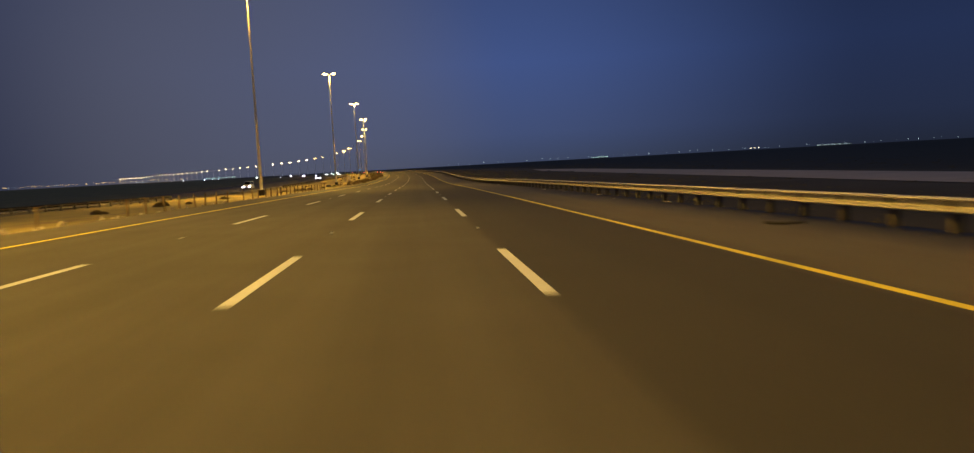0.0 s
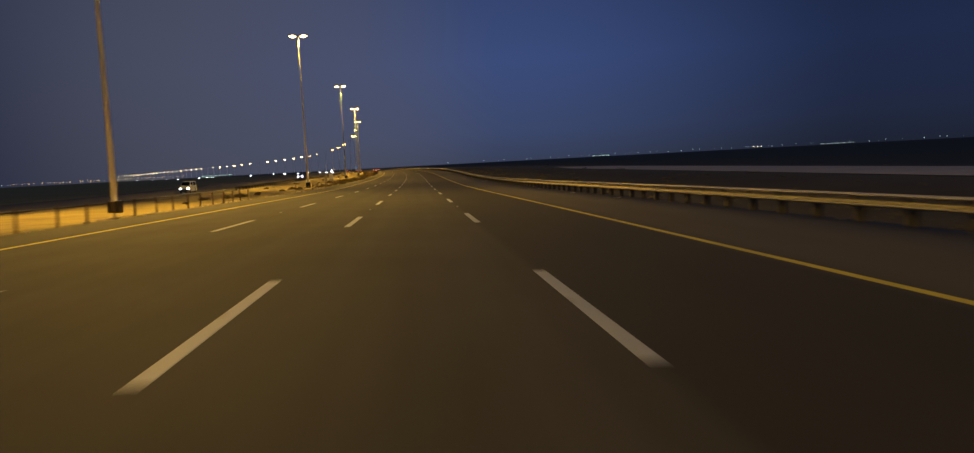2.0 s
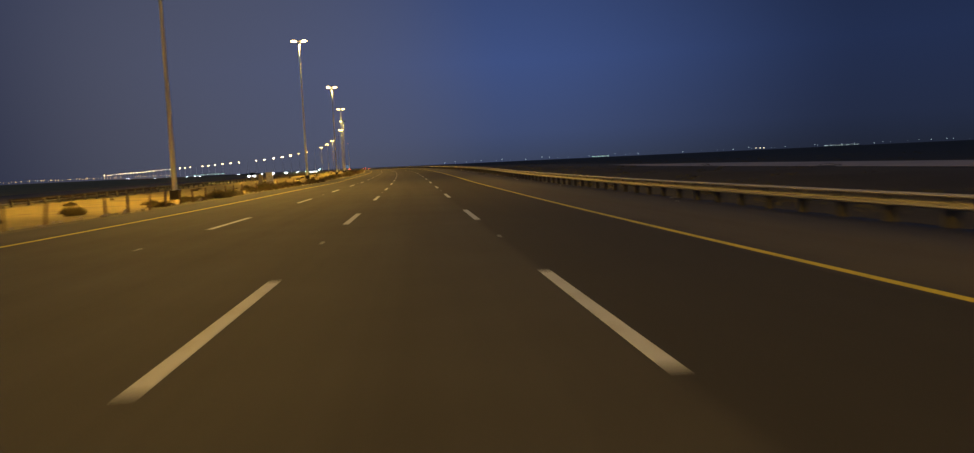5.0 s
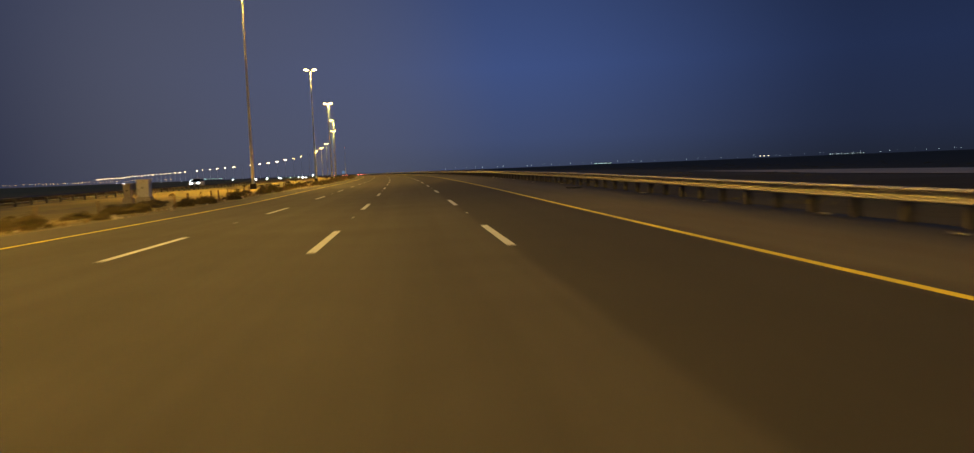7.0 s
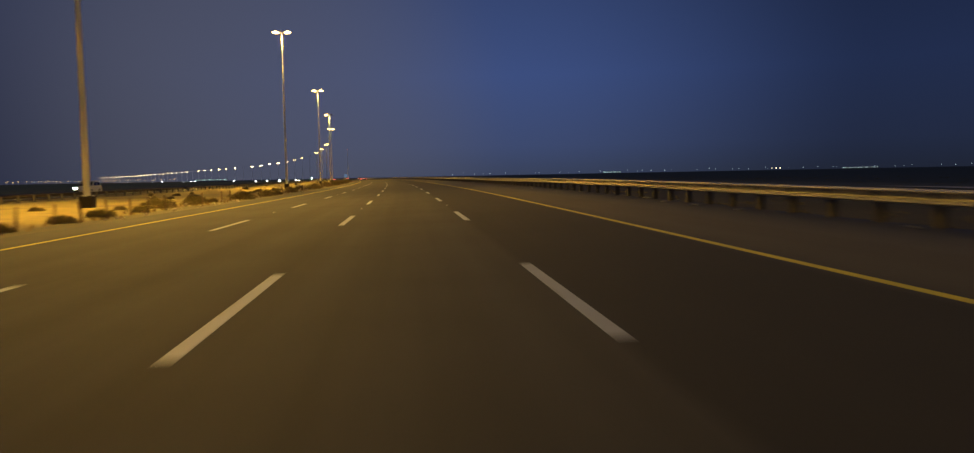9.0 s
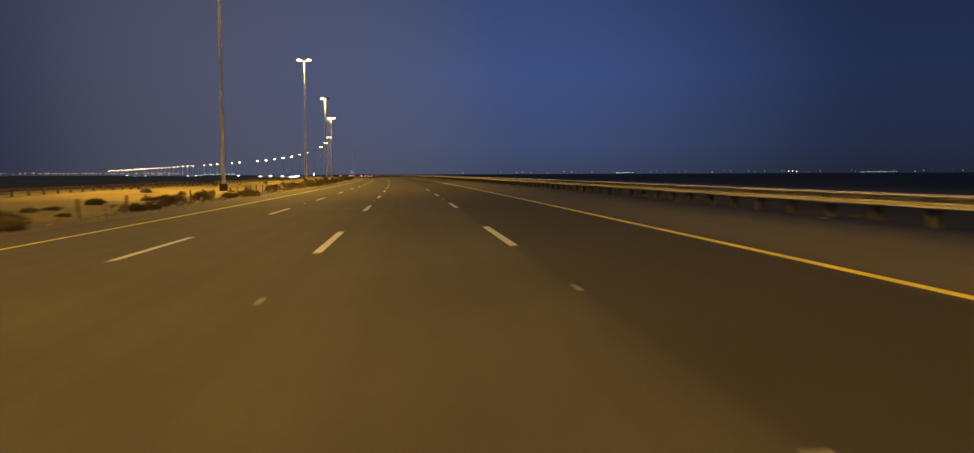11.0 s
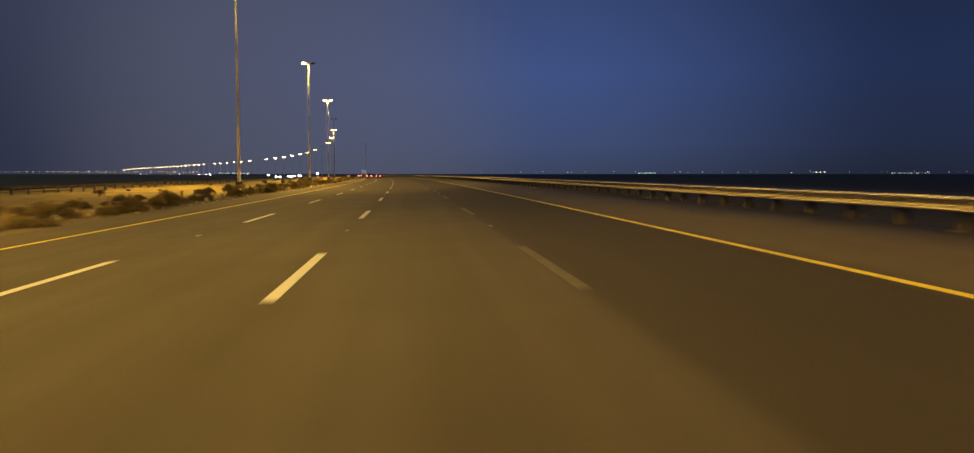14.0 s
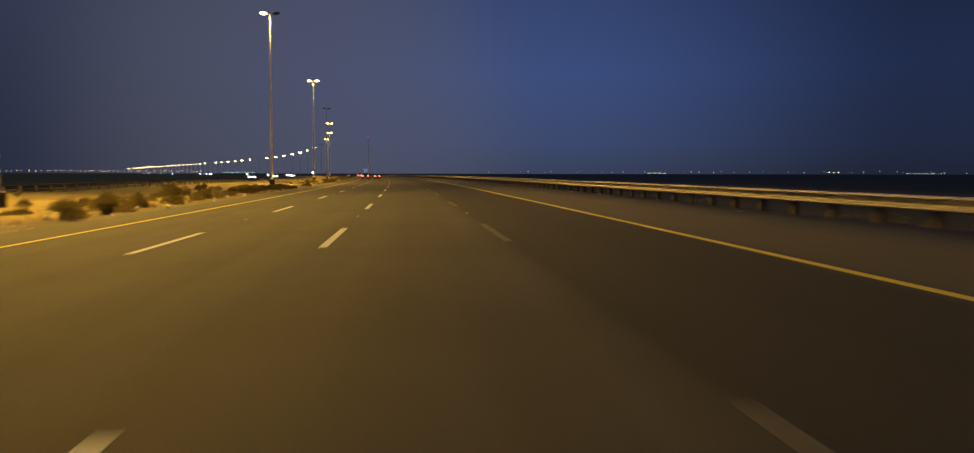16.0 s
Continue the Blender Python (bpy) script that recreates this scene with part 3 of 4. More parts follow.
# ---- desert shrubs ----
def shrub(seed, spread, height, leaves, lift=0.05):
    """A few overlapping cushions of small leaves on thin stems; lift is the share of bare stem below them."""
    rnd = random.Random(seed)
    ob = empty("shrub", "low brownish-green desert shrub growing in the sandy median", "shrub", "shrubs in the median")
    lobes = []
    for _ in range(7):
        a, r = rnd.uniform(0, 6.283), spread * rnd.uniform(0.0, 0.75)
        lobes.append((Vector((math.cos(a) * r, math.sin(a) * r, 0)), spread * rnd.uniform(0.34, 0.55), height * rnd.uniform(0.65, 1.0) * (1.0 - 0.45 * r / spread)))
    bm = bmesh.new()
    for c, w, h in lobes:
        for _ in range(4):
            tip = c + Vector((rnd.gauss(0, 0.35) * w, rnd.gauss(0, 0.35) * w, h * rnd.uniform(0.6, 1.05)))
            mid = Vector((c.x * 0.6 + tip.x * 0.2, c.y * 0.6 + tip.y * 0.2, tip.z * 0.4))
            rod(bm, (c.x * 0.15, c.y * 0.15, -0.06), mid, 0.016, 0.010, 5, False)
            rod(bm, mid, tip, 0.010, 0.003, 5, False)
    part("stem", bm, M_TWIG, ob)
    bm = bmesh.new()
    for _ in range(leaves):
        c, w, h = rnd.choice(lobes)
        d = Vector((rnd.gauss(0, 1), rnd.gauss(0, 1), abs(rnd.gauss(0, 0.9)))).normalized()
        f = rnd.uniform(0.25, 1.0) ** 0.5 * rnd.uniform(0.85, 1.12)
        p = c + Vector((d.x * w * f, d.y * w * f, max(0.02, lift * h + d.z * h * (1 - lift) * f)))
        d = (d + Vector((rnd.gauss(0, 0.7), rnd.gauss(0, 0.7), rnd.gauss(0.3, 0.6)))).normalized()
        side = d.orthogonal().normalized() * rnd.uniform(0.018, 0.036)
        ln = d * rnd.uniform(0.06, 0.13)
        bm.faces.new([bm.verts.new(q) for q in (p, p + ln * 0.5 + side, p + ln, p + ln * 0.5 - side)])
    part("foliage", bm, M_LEAF, ob)
    return ob


SHRUBS = [shrub(11, 0.65, 0.62, 1100), shrub(12, 0.95, 0.80, 1800), shrub(13, 0.5, 0.42, 800), shrub(14, 0.75, 1.10, 1500, 0.5), shrub(15, 0.9, 0.55, 1500), shrub(16, 0.6, 0.95, 1200, 0.45)]
random.seed(21)
# the few that stand about the line of masts, then a row that thickens along the shoulder
spots = [(56, -21, 0.8), (71, -21.2, 1.15), (73, -21.8, 0.8), (78, -21, 0.6), (93.5, -21.2, 0.9), (95.5, -21.7, 1.0), (133, -21.5, 0.75), (143.9, -22.7, 0.95), (149.5, -21.5, 1.0), (154.5, -21.1, 1.0),
         (156, -20.6, 0.7), (160.4, -20.2, 0.85), (169.8, -21.8, 0.9), (181, -20.3, 0.7), (190, -20, 0.8), (200.6, -18.8, 0.9),
         (236, -14.8, 0.8), (240, -14.5, 1.0), (243, -15.5, 1.1), (246, -16.5, 1.2), (249, -15.5, 1.1), (252, -17, 1.2), (256, -17.5, 1.0),
         (380, -13.3, 1.0), (384, -13.4, 1.05), (387, -13.6, 0.9), (393, -20, 0.8), (394, -17.6, 0.8), (402, -17.4, 0.8), (411, -17.5, 0.7), (395, -14.2, 0.8), (409, -13.6, 0.6), (411.5, -13.8, 0.55)]
s = 185.0
while s < 900:
    gap = 4.0 if s < 385 else 5.5 if s < 424 else 2.1 if s < 570 else 9
    s += gap * random.uniform(0.3, 1.7)
    dense = not 385 < s < 424
    spots.append((s, -random.uniform(12.4, 15.5 if not dense else 14.6), random.uniform(0.45, 0.75) if not dense else random.uniform(0.75, 1.2)))
    if dense and random.random() < 0.55 or random.random() < 0.25:
        spots.append((s + random.uniform(-2, 2), -random.uniform(15.5, 19.0), random.uniform(0.5, 1.0)))
    if random.random() < 0.16:
        spots.append((s + random.uniform(-3, 3), -random.uniform(21.0, 30.0), random.uniform(0.4, 0.8)))
used = set()
for s, u, k in spots:
    v = random.randrange(6) if s > 424 else random.choice((0, 1, 2, 4)) if s > 185 else random.choice((0, 2, 4))
    m = stand(s, u, -0.02, random.uniform(0, 360)) @ Matrix.Diagonal((k, k, k * random.uniform(0.8, 1.15), 1))
    if v in used:
        ob = copy_thing(SHRUBS[v], Matrix())
    else:
        ob = SHRUBS[v]
        used.add(v)
    ob.matrix_world = m


# ---- loose stones and rubble at the edge of the shoulder ----
def rubble():
    rnd = random.Random(8)
    bm = bmesh.new()
    for _ in range(900):
        s, u = rnd.uniform(-10, 560), -rnd.uniform(11.7, 15.5)
        r = rnd.uniform(0.03, 0.10) if rnd.random() < 0.9 else rnd.uniform(0.1, 0.22)
        p = ground_point(s, u, r * 0.3)
        g = bmesh.ops.create_icosphere(bm, subdivisions=1, radius=r, matrix=Matrix.Translation(p) @ pose(0, 0, 0, rnd.uniform(0, 90), rnd.uniform(0, 90), rnd.uniform(0, 360)) @ Matrix.Diagonal((1.3, 0.9, 0.6, 1)))
        for v in g["verts"]:
            v.co += Vector((rnd.uniform(-.2, .2), rnd.uniform(-.2, .2), rnd.uniform(-.2, .2))) * r
    tagged(part("rubble", bm, M_CONCRETE, None), "scattered pale stones along the edge of the shoulder", "stones", kind="stuff")


rubble()


# ---- dry grass along the sandy edge of the shoulder ----
def dry_grass():
    rnd = random.Random(17)
    verts, faces = [], []
    for _ in range(1500):
        s = rnd.choice((rnd.uniform(195, 330), rnd.uniform(330, 424), rnd.uniform(424, 560), rnd.uniform(424, 560)))
        base = ground_point(s, -rnd.choice((rnd.uniform(12.3, 13.4), rnd.uniform(13, 17))), -0.02)
        h, r = rnd.uniform(0.10, 0.32), rnd.uniform(0.06, 0.22)
        for _ in range(14):
            a, f = rnd.uniform(0, 6.283), rnd.uniform(0.0, 1.0)
            out = Vector((math.cos(a), math.sin(a), 0))
            side = Vector((-out.y, out.x, 0)) * rnd.uniform(0.006, 0.014)
            p, tip = base + out * r * f * 0.5, base + out * r * (f + rnd.uniform(0, 0.6)) + Vector((0, 0, h * rnd.uniform(0.5, 1.0)))
            n = len(verts)
            verts += [p - side, p + side, tip]
            faces.append((n, n + 1, n + 2))
    me = bpy.data.meshes.new("dry_grass")
    me.from_pydata(verts, [], faces)
    me.materials.append(M_GRASS)
    tagged(new("dry_grass", me), "tufts of dry yellow grass along the sandy edge of the shoulder", "grass", kind="stuff")


dry_grass()


# ---- salt scrub on the low ground beyond the guard rail ----
def scrub():
    rnd = random.Random(31)
    verts, faces = [], []
    for _ in range(900):
        s, u = rnd.uniform(-10, 620), rnd.choice((rnd.uniform(13, 22), rnd.uniform(16, 44), rnd.uniform(60, 110)))
        base = ground_point(s, u, -0.02)
        base.z += dunes(s, u, base)
        r, h = rnd.uniform(0.25, 0.9), rnd.uniform(0.12, 0.42)
        for _ in range(26):
            a, f = rnd.uniform(0, 6.283), rnd.uniform(0, 1) ** 0.6
            p = base + Vector((math.cos(a) * r * f, math.sin(a) * r * f, h * (1 - f * f) * rnd.uniform(0.2, 0.8)))
            d = Vector((math.cos(a) * 0.6, math.sin(a) * 0.6, rnd.uniform(0.4, 1.2))).normalized() * rnd.uniform(0.12, 0.26)
            w = d.orthogonal().normalized() * rnd.uniform(0.03, 0.06)
            n = len(verts)
            verts += [p, p + d * 0.5 + w, p + d, p + d * 0.5 - w]
            faces.append((n, n + 1, n + 2, n + 3))
    me = bpy.data.meshes.new("scrub")
    me.from_pydata(verts, [], faces)
    me.materials.append(M_LEAF)
    tagged(new("scrub", me), "low dark salt scrub scattered over the plain beyond the guardrail", "scrub", kind="stuff")


scrub()


# ---- roadside cabinets ----
def cabinet(s, u, w, d, h, label, mat):
    ob = empty("roadside_cabinet", label, "cabinet", "cabinets in the median", at=stand(s, u, 0.3))
    bm = bmesh.new()
    box(bm, (w + 0.2, d + 0.2, 0.75), (0, 0, -0.175), 0.02)
    part("plinth", bm, M_CONCRETE, ob)
    bm = bmesh.new()
    box(bm, (w, d, h), (0, 0, 0.2 + h / 2), 0.02)
    body = part("body", bm, mat, ob)
    bm = bmesh.new()
    box(bm, (w + 0.12, d + 0.12, 0.07), (0, 0, 0.2 + h + 0.03), 0.02)
    part("roof", bm, mat, ob)
    for side in (-1, 1):
        bm = bmesh.new()
        box(bm, (w / 2 - 0.05, 0.03, h - 0.14), (side * w / 4, -d / 2 - 0.012, 0.2 + h / 2), 0.008)
        door = part("door", bm, mat, ob)
        bm = bmesh.new()
        box(bm, (0.03, 0.035, 0.16), (side * 0.06, -d / 2 - 0.04, 0.2 + h * 0.55), 0.006)
        part("handle", bm, M_BLACK, door, "black handle")
    return ob


cabinet(266.2, -20.9, 0.95, 0.8, 1.35, "tall pale steel roadside cabinet on a concrete plinth", M_CAB)
cabinet(266.6, -22.3, 0.55, 0.6, 1.05, "low dusty steel roadside cabinet beside the taller one", M_CAB_DUSTY)


# ---- vehicles ----
def paint(name, c, rough=0.3):
    return material(name, c, rough, 0.2, vary=0.06, scale=2, fine=40, bump=0.02)


P_DARK, P_SILVER, P_WHITE = paint("car_paint_dark", (0.03, 0.03, 0.035)), paint("car_paint_silver", (0.40, 0.41, 0.42)), paint("car_paint_white", (0.55, 0.54, 0.51))


def extrude_profile(bm, outline, half, taper=0.0, top=1.0, base=0.0):
    """A side outline of (y, z) carried across the width, leaning inwards above base."""
    sides = []
    for sx in (-1, 1):
        ring = []
        for y, z in outline:
            lean = taper * max(0.0, (z - base) / max(0.01, top - base))
            ring.append(bm.verts.new((sx * (half - lean), y, z)))
        sides.append(ring)
    n = len(outline)
    for i in range(n):
        j = (i + 1) % n
        bm.faces.new((sides[0][i], sides[0][j], sides[1][j], sides[1][i]))
    bm.faces.new(sides[0][::-1])
    bm.faces.new(sides[1])
    bmesh.ops.recalc_face_normals(bm, faces=bm.faces)
    bmesh.ops.bevel(bm, geom=list(bm.edges), offset=0.045, segments=2, affect="EDGES", profile=0.6)


SEDAN = dict(half=0.9, length=4.7, low=[(-2.3, 0.35), (-2.35, 0.72), (-2.2, 0.98), (-1.5, 1.02), (0.95, 1.0), (2.0, 0.86), (2.32, 0.68), (2.35, 0.32), (1.9, 0.22), (-1.9, 0.22)],
             cab=[(-1.65, 0.98), (-0.95, 1.42), (0.15, 1.45), (1.0, 0.98)], axles=(-1.38, 1.42), r=0.33, head=(2.30, 0.70), tail=(-2.33, 0.82))
SUV = dict(half=0.97, length=4.9, low=[(-2.4, 0.45), (-2.42, 0.95), (-2.35, 1.12), (0.85, 1.12), (2.1, 1.05), (2.4, 0.85), (2.42, 0.45), (2.0, 0.30), (-2.0, 0.30)],
           cab=[(-2.3, 1.10), (-2.05, 1.78), (0.05, 1.82), (0.85, 1.10)], axles=(-1.45, 1.48), r=0.39, head=(2.40, 0.86), tail=(-2.42, 1.0))
VAN = dict(half=0.95, length=5.2, low=[(-2.55, 0.40), (-2.58, 1.25), (1.75, 1.25), (2.45, 1.02), (2.58, 0.75), (2.58, 0.38), (2.1, 0.28), (-2.2, 0.28)],
           cab=[(-2.55, 1.23), (-2.48, 2.10), (0.95, 2.12), (1.75, 1.23)], axles=(-1.6, 1.6), r=0.36, head=(2.55, 0.80), tail=(-2.58, 1.1))


def vehicle(kind, shape, mat, label, at, braking=True, far=False):
    ob = empty(kind, label, "van" if shape is VAN else "car", "vehicles on the motorway", at=at)
    h = shape["half"]
    bm = bmesh.new()
    extrude_profile(bm, shape["low"], h, 0.06, 1.1, 0.5)
    part("body", bm, mat, ob)
    top = max(z for _, z in shape["cab"])
    bm = bmesh.new()
    extrude_profile(bm, shape["cab"], h - 0.05, 0.16, top, 1.0)
    cab = part("cabin", bm, mat, ob)
    (y0, z0), (y1, z1), (y2, z2), (y3, z3) = shape["cab"]

    def pane(name, a, b):
        (ya, za), (yb, zb) = a, b
        bm = bmesh.new()
        d = Vector((0, yb - ya, zb - za))
        nrm = Vector((0, -d.z, d.y)).normalized() * 0.012
        if nrm.z < 0:
            nrm = -nrm
        quad = []
        for f, w in ((0.12, h - 0.16), (0.88, h - 0.27)):
            p = Vector((0, ya, za)) + d * f + nrm
            quad.append([bm.verts.new(p + Vector((sx * w, 0, 0))) for sx in (-1, 1)])
        bm.faces.new((quad[0][0], quad[0][1], quad[1][1], quad[1][0]))
        bmesh.ops.solidify(bm, geom=list(bm.faces), thickness=0.008)
        return part(name, bm, M_GLASS, cab)

    pane("windscreen", (y3, z3), (y2, z2))
    pane("rear_window", (y0, z0), (y1, z1))
    for sx in (-1, 1):
        for ya, yb in ((0.08, 0.48), (0.53, 0.92)):
            bm = bmesh.new()
            pts = []
            for f, g in ((ya, 0.14), (yb, 0.14), (yb, 0.86), (ya, 0.86)):
                y = (y0 + (y1 - y0) * g) * (1 - f) + (y3 + (y2 - y3) * g) * f
                z = z0 + (top - z0) * g
                x = h - 0.05 - 0.16 * max(0, (z - 1.0) / (top - 1.0)) + 0.006
                pts.append(bm.verts.new((sx * x, y, z)))
            bm.faces.new(pts if sx > 0 else pts[::-1])
            bmesh.ops.solidify(bm, geom=list(bm.faces), thickness=0.006)
            part("side_window", bm, M_GLASS, cab)
    for y in shape["axles"]:
        for sx in (-1, 1):
            bm = bmesh.new()
            r = shape["r"]
            rod(bm, (sx * (h - 0.21), y, r), (sx * (h + 0.01), y, r), r, r, 20)
            bmesh.ops.bevel(bm, geom=[e for e in bm.edges if abs(e.verts[0].co.x - e.verts[1].co.x) < 1e-4], offset=0.03, segments=2, affect="EDGES")
            tyre = part("wheel", bm, M_RUBBER, ob)
            bm = bmesh.new()
            rod(bm, (sx * (h - 0.02), y, r), (sx * (h + 0.02), y, r), r * 0.62, r * 0.55, 12)
            part("rim", bm, M_GALV, tyre)
    for sx in (-1, 1):
        yh, zh = shape["head"]
        bm = bmesh.new()
        k = 2.4 if far else 1.0
        box(bm, (0.38 * k, 0.10, 0.20 * k), (sx * (h - 0.24), yh - 0.02, zh), 0.04)
        part("headlight", bm, M_HEAD if not braking else M_COOLOFF, ob, "")
        yt, zt = shape["tail"]
        bm = bmesh.new()
        box(bm, (0.30, 0.09, 0.20), (sx * (h - 0.20), yt + 0.01, zt), 0.03)
        part("tail_light", bm, M_RED if braking else M_REDOFF, ob, "")
    for y, name in ((shape["low"][0][0] - 0.02, "rear_bumper"), (shape["head"][0] + 0.05, "front_bumper")):
        bm = bmesh.new()
        box(bm, (2 * h - 0.1, 0.12, 0.22), (0, y, 0.47), 0.04)
        bumper = part(name, bm, M_BLACK, ob)
        bm = bmesh.new()
        box(bm, (0.5, 0.02, 0.11), (0, y + (-0.065 if y < 0 else 0.065), 0.50), 0.004)
        part("number_plate", bm, P_WHITE, bumper, "plain pale plate")
    return ob


M_COOLOFF = material("head_lamp_unlit", (0.6, 0.62, 0.65), 0.15, vary=0.05, bump=0)
M_REDOFF = material("tail_lamp_unlit", (0.30, 0.02, 0.02), 0.2, vary=0.05, bump=0)


def on_lane(s, u):
    return Matrix.Translation(road_point(s, u)) @ pose(0, 0, 0, 0, math.degrees(math.atan(bank(s))), heading(s))


def oncoming(s, u):
    return stand(s, u, 0.13, 180)


vehicle("car", SEDAN, P_DARK, "dark sedan with red tail lights driving ahead", on_lane(725, -3.6))
vehicle("car", SUV, P_DARK, "black off-road car with red tail lights driving ahead", on_lane(712, -7.2))
vehicle("van", VAN, P_SILVER, "silver van with red tail lights far ahead", on_lane(905, -7.0))
vehicle("car", SUV, P_SILVER, "silver car with red tail lights far down the road", on_lane(985, -3.4))
vehicle("car", SEDAN, P_WHITE, "white sedan with red tail lights far down the road", on_lane(1060, -7.0))
vehicle("van", VAN, P_SILVER, "silver van with bright headlights on the opposite carriageway", oncoming(210, -42.2), False)
vehicle("car", SUV, P_SILVER, "silver car with bluish-white headlights on the opposite carriageway", oncoming(369, -40.5), False)
random.seed(3)
for s, u in ((720, -40.8), (830, -44.5), (1000, -44.5), (1130, -49), (1375, -44.5), (1515, -49), (1700, -44.5), (1980, -44.5), (2470, -49), (2580, -44.5), (2715, -44.5), (3105, -49), (3390, -44.5), (3700, -49),
             (4170, -44.5), (4210, -49), (4480, -44.5)):
    vehicle("car", random.choice((SEDAN, SUV)), random.choice((P_DARK, P_SILVER, P_WHITE)), "far-off car with lit headlights on the opposite carriageway", oncoming(s, u), False, s > 1300)


# ---- scraps of tyre on the shoulder ----
def scrap(s, u, turn, n):
    rnd = random.Random(n)
    bm = bmesh.new()
    prof = [(-0.09, 0.0), (0.09, 0.0), (0.10, 0.035), (0.0, 0.06), (-0.10, 0.035)]
    ring = []
    for i in range(9):
        y = -0.45 + 0.1125 * i
        ring.append([bm.verts.new((x * (1 - 0.5 * abs(y)) + 0.12 * y * y, y, z + 0.10 * y * y + rnd.uniform(0, 0.012))) for x, z in prof])
    for a, b in zip(ring, ring[1:]):
        for i in range(5):
            bm.faces.new((a[i], a[(i + 1) % 5], b[(i + 1) % 5], b[i]))
    bm.faces.new(ring[0][::-1])
    bm.faces.new(ring[-1])
    ob = part("tyre_scrap", bm, M_RUBBER, None)
    ob.matrix_world = Matrix.Translation(road_point(s, u, 0.0)) @ pose(0, 0, 0, 0, 0, turn)
    tagged(ob, "torn black strip of tyre lying on the shoulder", "tyre scrap", "scraps on the shoulder")


scrap(17.6, 9.0, 60, 1)
scrap(242.0, 9.4, 75, 2)


# ---- litter along the guard rail ----
def litter(s, u, size, turn, n):
    rnd = random.Random(n)
    bm = bmesh.new()
    grid = [[bm.verts.new(((i - 2) * size / 4, (j - 2) * size / 5 * (1 + 0.2 * math.sin(i)), rnd.uniform(0.005, 0.28 * size))) for j in range(5)] for i in range(5)]
    for i in range(4):
        for j in range(4):
            bm.faces.new((grid[i][j], grid[i + 1][j], grid[i + 1][j + 1], grid[i][j + 1]))
    bmesh.ops.solidify(bm, geom=list(bm.faces), thickness=0.004)
    ob = part("litter", bm, M_LITTER, None)
    ob.matrix_world = Matrix.Translation(road_point(s, u, 0.002)) @ pose(0, 0, 0, 0, math.degrees(math.atan(bank(s))), turn)
    tagged(ob, "crumpled pale scrap of litter lying below the guardrail", "litter", "litter along the guardrail")


M_LITTER = material("dusty_paper", (0.52, 0.50, 0.45), 0.85, vary=0.2, scale=8, fine=50, dirt=(0.3, 0.25, 0.18), dirt_at=0.6)
random.seed(44)
s = 20.0
while s < 520:
    s += random.uniform(2, 22)
    litter(s, random.uniform(9.7, 10.6), random.uniform(0.10, 0.34), random.uniform(0, 360), int(s * 10))


# ---- far things ----
def bearing(az, dist, z):
    a = radians(az + 0.3)
    return Vector((-2.8 + math.sin(a) * dist, 362 + math.cos(a) * dist, z))


def camera_pole(at):
    ob = empty("camera_pole", "slender steel camera pole with a dim red light on top", "pole", at=at)
    bm = bmesh.new()
    rod(bm, (0, 0, -0.5), (0, 0, 32), 0.26, 0.12, 12)
    rod(bm, (0, 0, 0), (0, 0, 0.08), 0.32, 0.32, 12)
    part("pole", bm, M_MAST, ob)
    bm = bmesh.new()
    box(bm, (0.22, 0.5, 0.24), (0.3, -0.1, 31.2), 0.04)
    rod(bm, (0, 0, 31.2), (0.3, 0, 31.2), 0.04)
    part("camera_housing", bm, M_CAB, ob)
    bm = bmesh.new()
    bmesh.ops.create_uvsphere(bm, u_segments=12, v_segments=8, radius=0.24, matrix=pose(0, 0, 32.15))
    part("beacon", bm, M_BEACON, ob, "dim red beacon", True)


M_BEACON = material("red_beacon", (0.5, 0.05, 0.03), 0.3, vary=0.02, bump=0, emit=(1.0, 0.35, 0.25), emit_strength=1.6)
camera_pole(stand(1130, 13.2))


def road_sign(at):
    ob = empty("road_sign", "square pale blue lit road sign on two posts", "road sign", at=at)
    for x in (-1.1, 1.1):
        bm = bmesh.new()
        rod(bm, (x, 0, -0.5), (x, 0, 5.9), 0.09, 0.08, 10)
        part("post", bm, M_GALV, ob)
    bm = bmesh.new()
    box(bm, (3.5, 0.10, 3.3), (0, -0.14, 4.3), 0.03)
    panel = part("panel", bm, M_SIGN, ob, "pale blue lit panel")
    for size, spot in (((3.4, 0.02, 0.10), (0, -0.20, 5.87)), ((3.4, 0.02, 0.10), (0, -0.20, 2.73)), ((0.10, 0.02, 3.04), (-1.65, -0.20, 4.3)), ((0.10, 0.02, 3.04), (1.65, -0.20, 4.3))):
        bm = bmesh.new()
        box(bm, size, spot, 0.004)
        part("border", bm, M_PAINT, panel, "white border strip")


M_SIGN = material("sign_blue", (0.10, 0.25, 0.60), 0.5, vary=0.05, bump=0, emit=(0.13, 0.24, 0.46), emit_strength=0.55)
road_sign(stand(1142, 12.0))


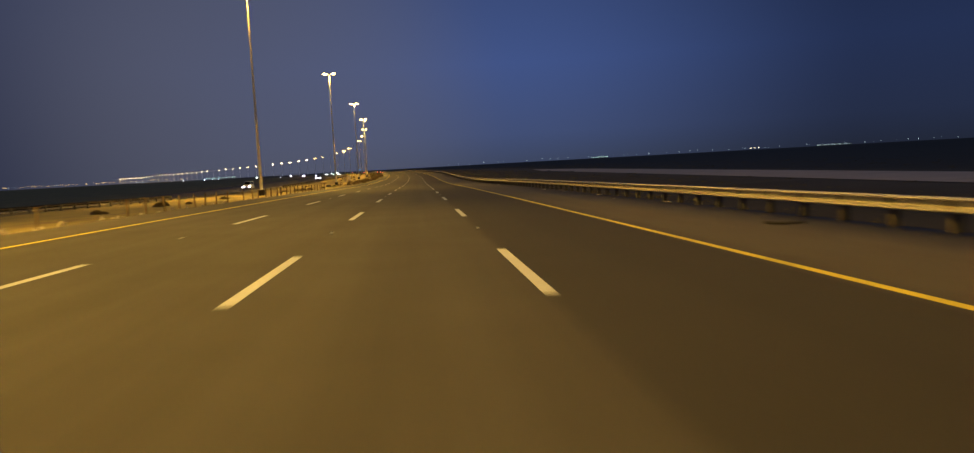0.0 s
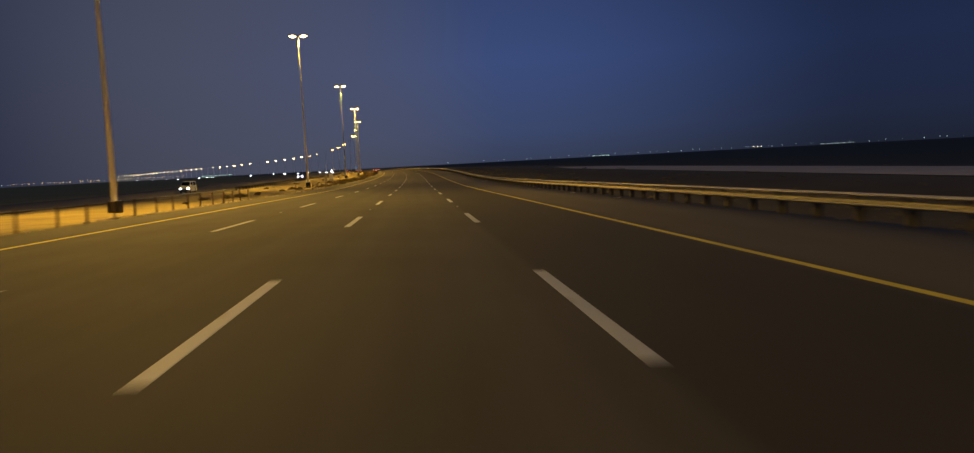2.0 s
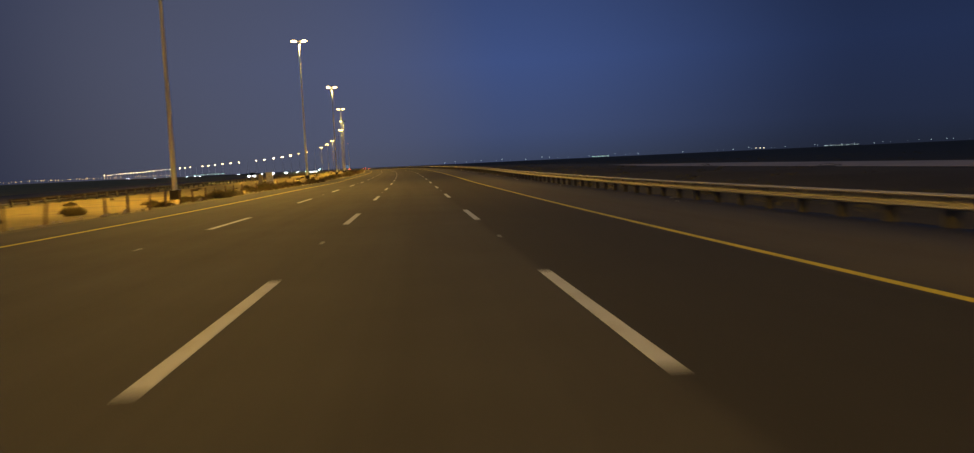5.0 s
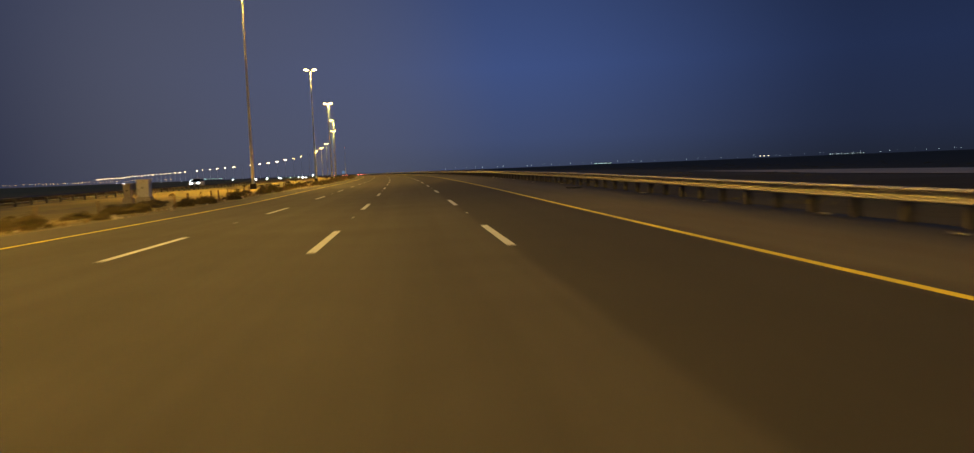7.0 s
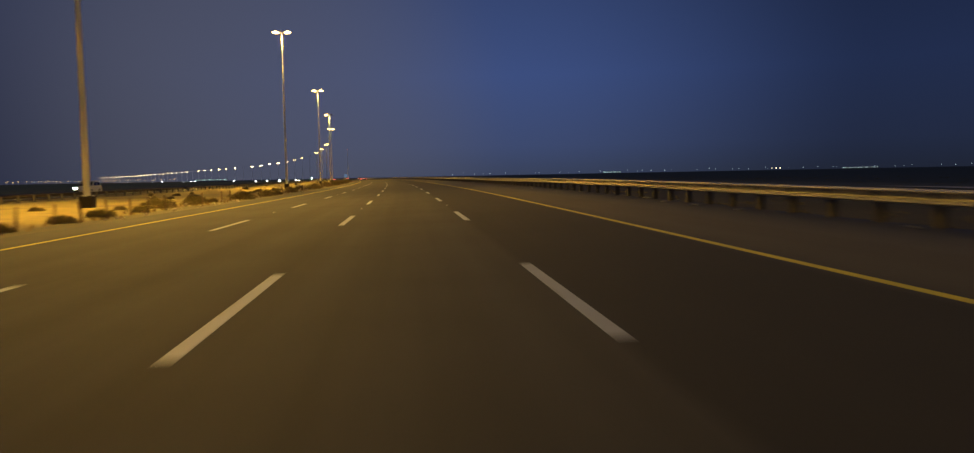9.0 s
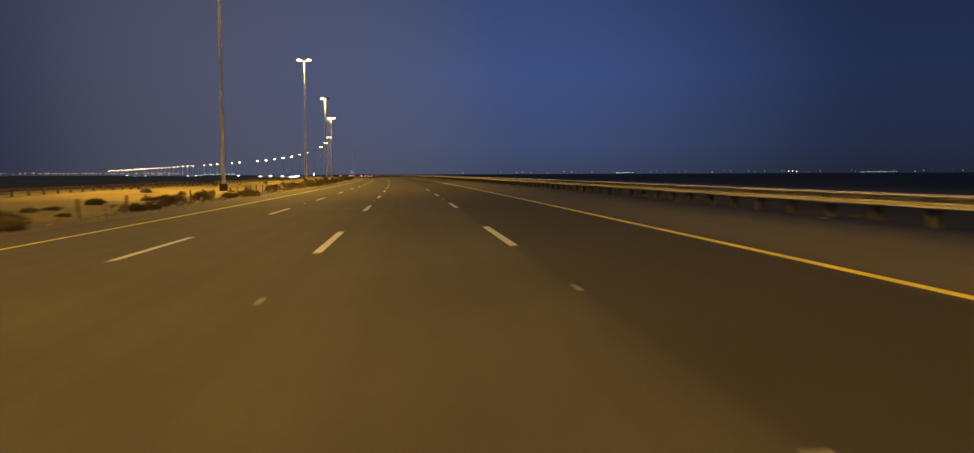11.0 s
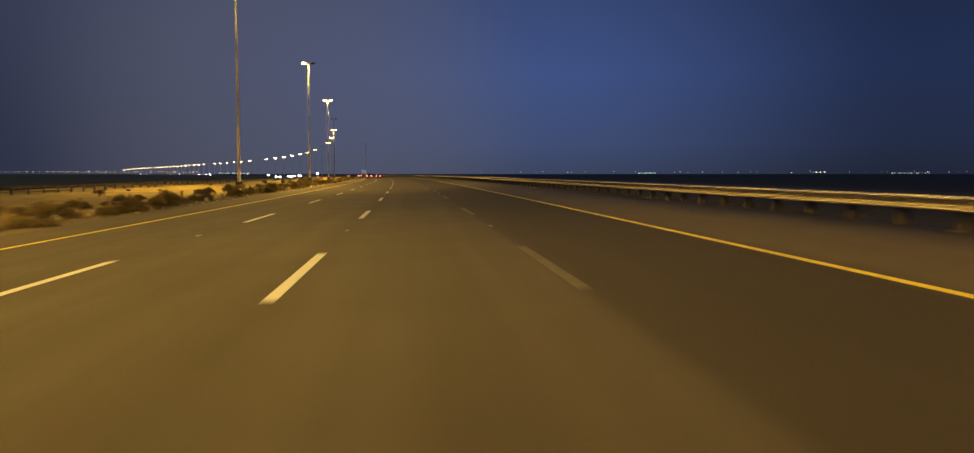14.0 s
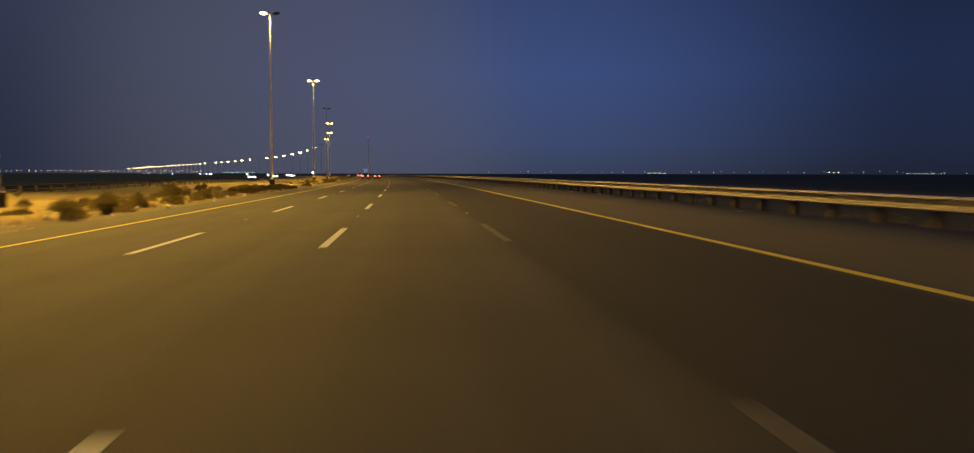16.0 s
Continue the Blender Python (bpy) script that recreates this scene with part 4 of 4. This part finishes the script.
def light_pole(at, h, mat, size):
    ob = empty("far_light_pole", "far-off lit lamp pole on the dark plain", "lamp pole", "lights on the horizon", at=Matrix.Translation(at))
    bm = bmesh.new()
    rod(bm, (0, 0, -1), (0, 0, h), 0.3, 0.15, 6)
    part("pole", bm, M_MAST, ob)
    bm = bmesh.new()
    bmesh.ops.create_icosphere(bm, subdivisions=1, radius=size, matrix=pose(0, 0, h))
    part("lamp", bm, mat, ob, "glowing lamp")


M_SITE = material("site_lamp", (0.8, 0.8, 0.8), 0.4, vary=0.02, bump=0, emit=(0.60, 0.90, 1.0), emit_strength=25)


def far_hall(az, dist, width, label, n, mat):
    p = bearing(az, dist, -2.6)
    ob = empty("far_building", label, "building", "buildings on the horizon", at=Matrix.Translation(p) @ pose(0, 0, 0, 0, 0, -az))
    bm = bmesh.new()
    box(bm, (width, 25, 7), (0, 0, 3.5), 0.3)
    part("wall", bm, M_CONCRETE, ob)
    bm = bmesh.new()
    box(bm, (width + 2, 27, 0.8), (0, 0, 7.4), 0.2)
    part("roof", bm, M_POST, ob)
    rnd = random.Random(n)
    for i in range(n):
        bm = bmesh.new()
        x = -width / 2 + width * (i + 0.5 + rnd.uniform(-.3, .3)) / n
        box(bm, (rnd.uniform(2, 5), 0.4, rnd.uniform(2.0, 3.4)), (x, -12.8, rnd.uniform(4.2, 5.4)), 0.1)
        part("lit_window", bm, mat, ob)


light_pole(ground_point(985, -32.2), 2.6, M_SITE, 0.55)
far_hall(13.6, 4700, 105, "long low building with a row of cool lights on the horizon", 9, M_HALL)
far_hall(-14.6, 4600, 170, "long low works with a row of cool lights beyond the carriageway", 11, M_HALL)
far_hall(29.9, 4800, 185, "wide low building with scattered cool lights on the horizon", 12, M_COOL)
for az in (24.45, 24.72, 24.97):
    light_pole(bearing(az, 4700, -2.5), 9, M_BRIGHT, 2.2)
random.seed(9)
for az in np.arange(2.2, 38, 0.72):
    d = random.uniform(4200, 4700)
    light_pole(bearing(az + random.uniform(-.3, .3), d, -2.5), random.uniform(7, 14), M_COOL, random.uniform(0.6, 1.5))
for az in np.arange(-34, -17, 0.15):
    d = random.uniform(4200, 4650)
    light_pole(bearing(az + random.uniform(-.12, .12), d, -2.5), random.uniform(9, 13), M_WARM if random.random() < 0.8 else M_COOL, random.uniform(0.7, 1.3))
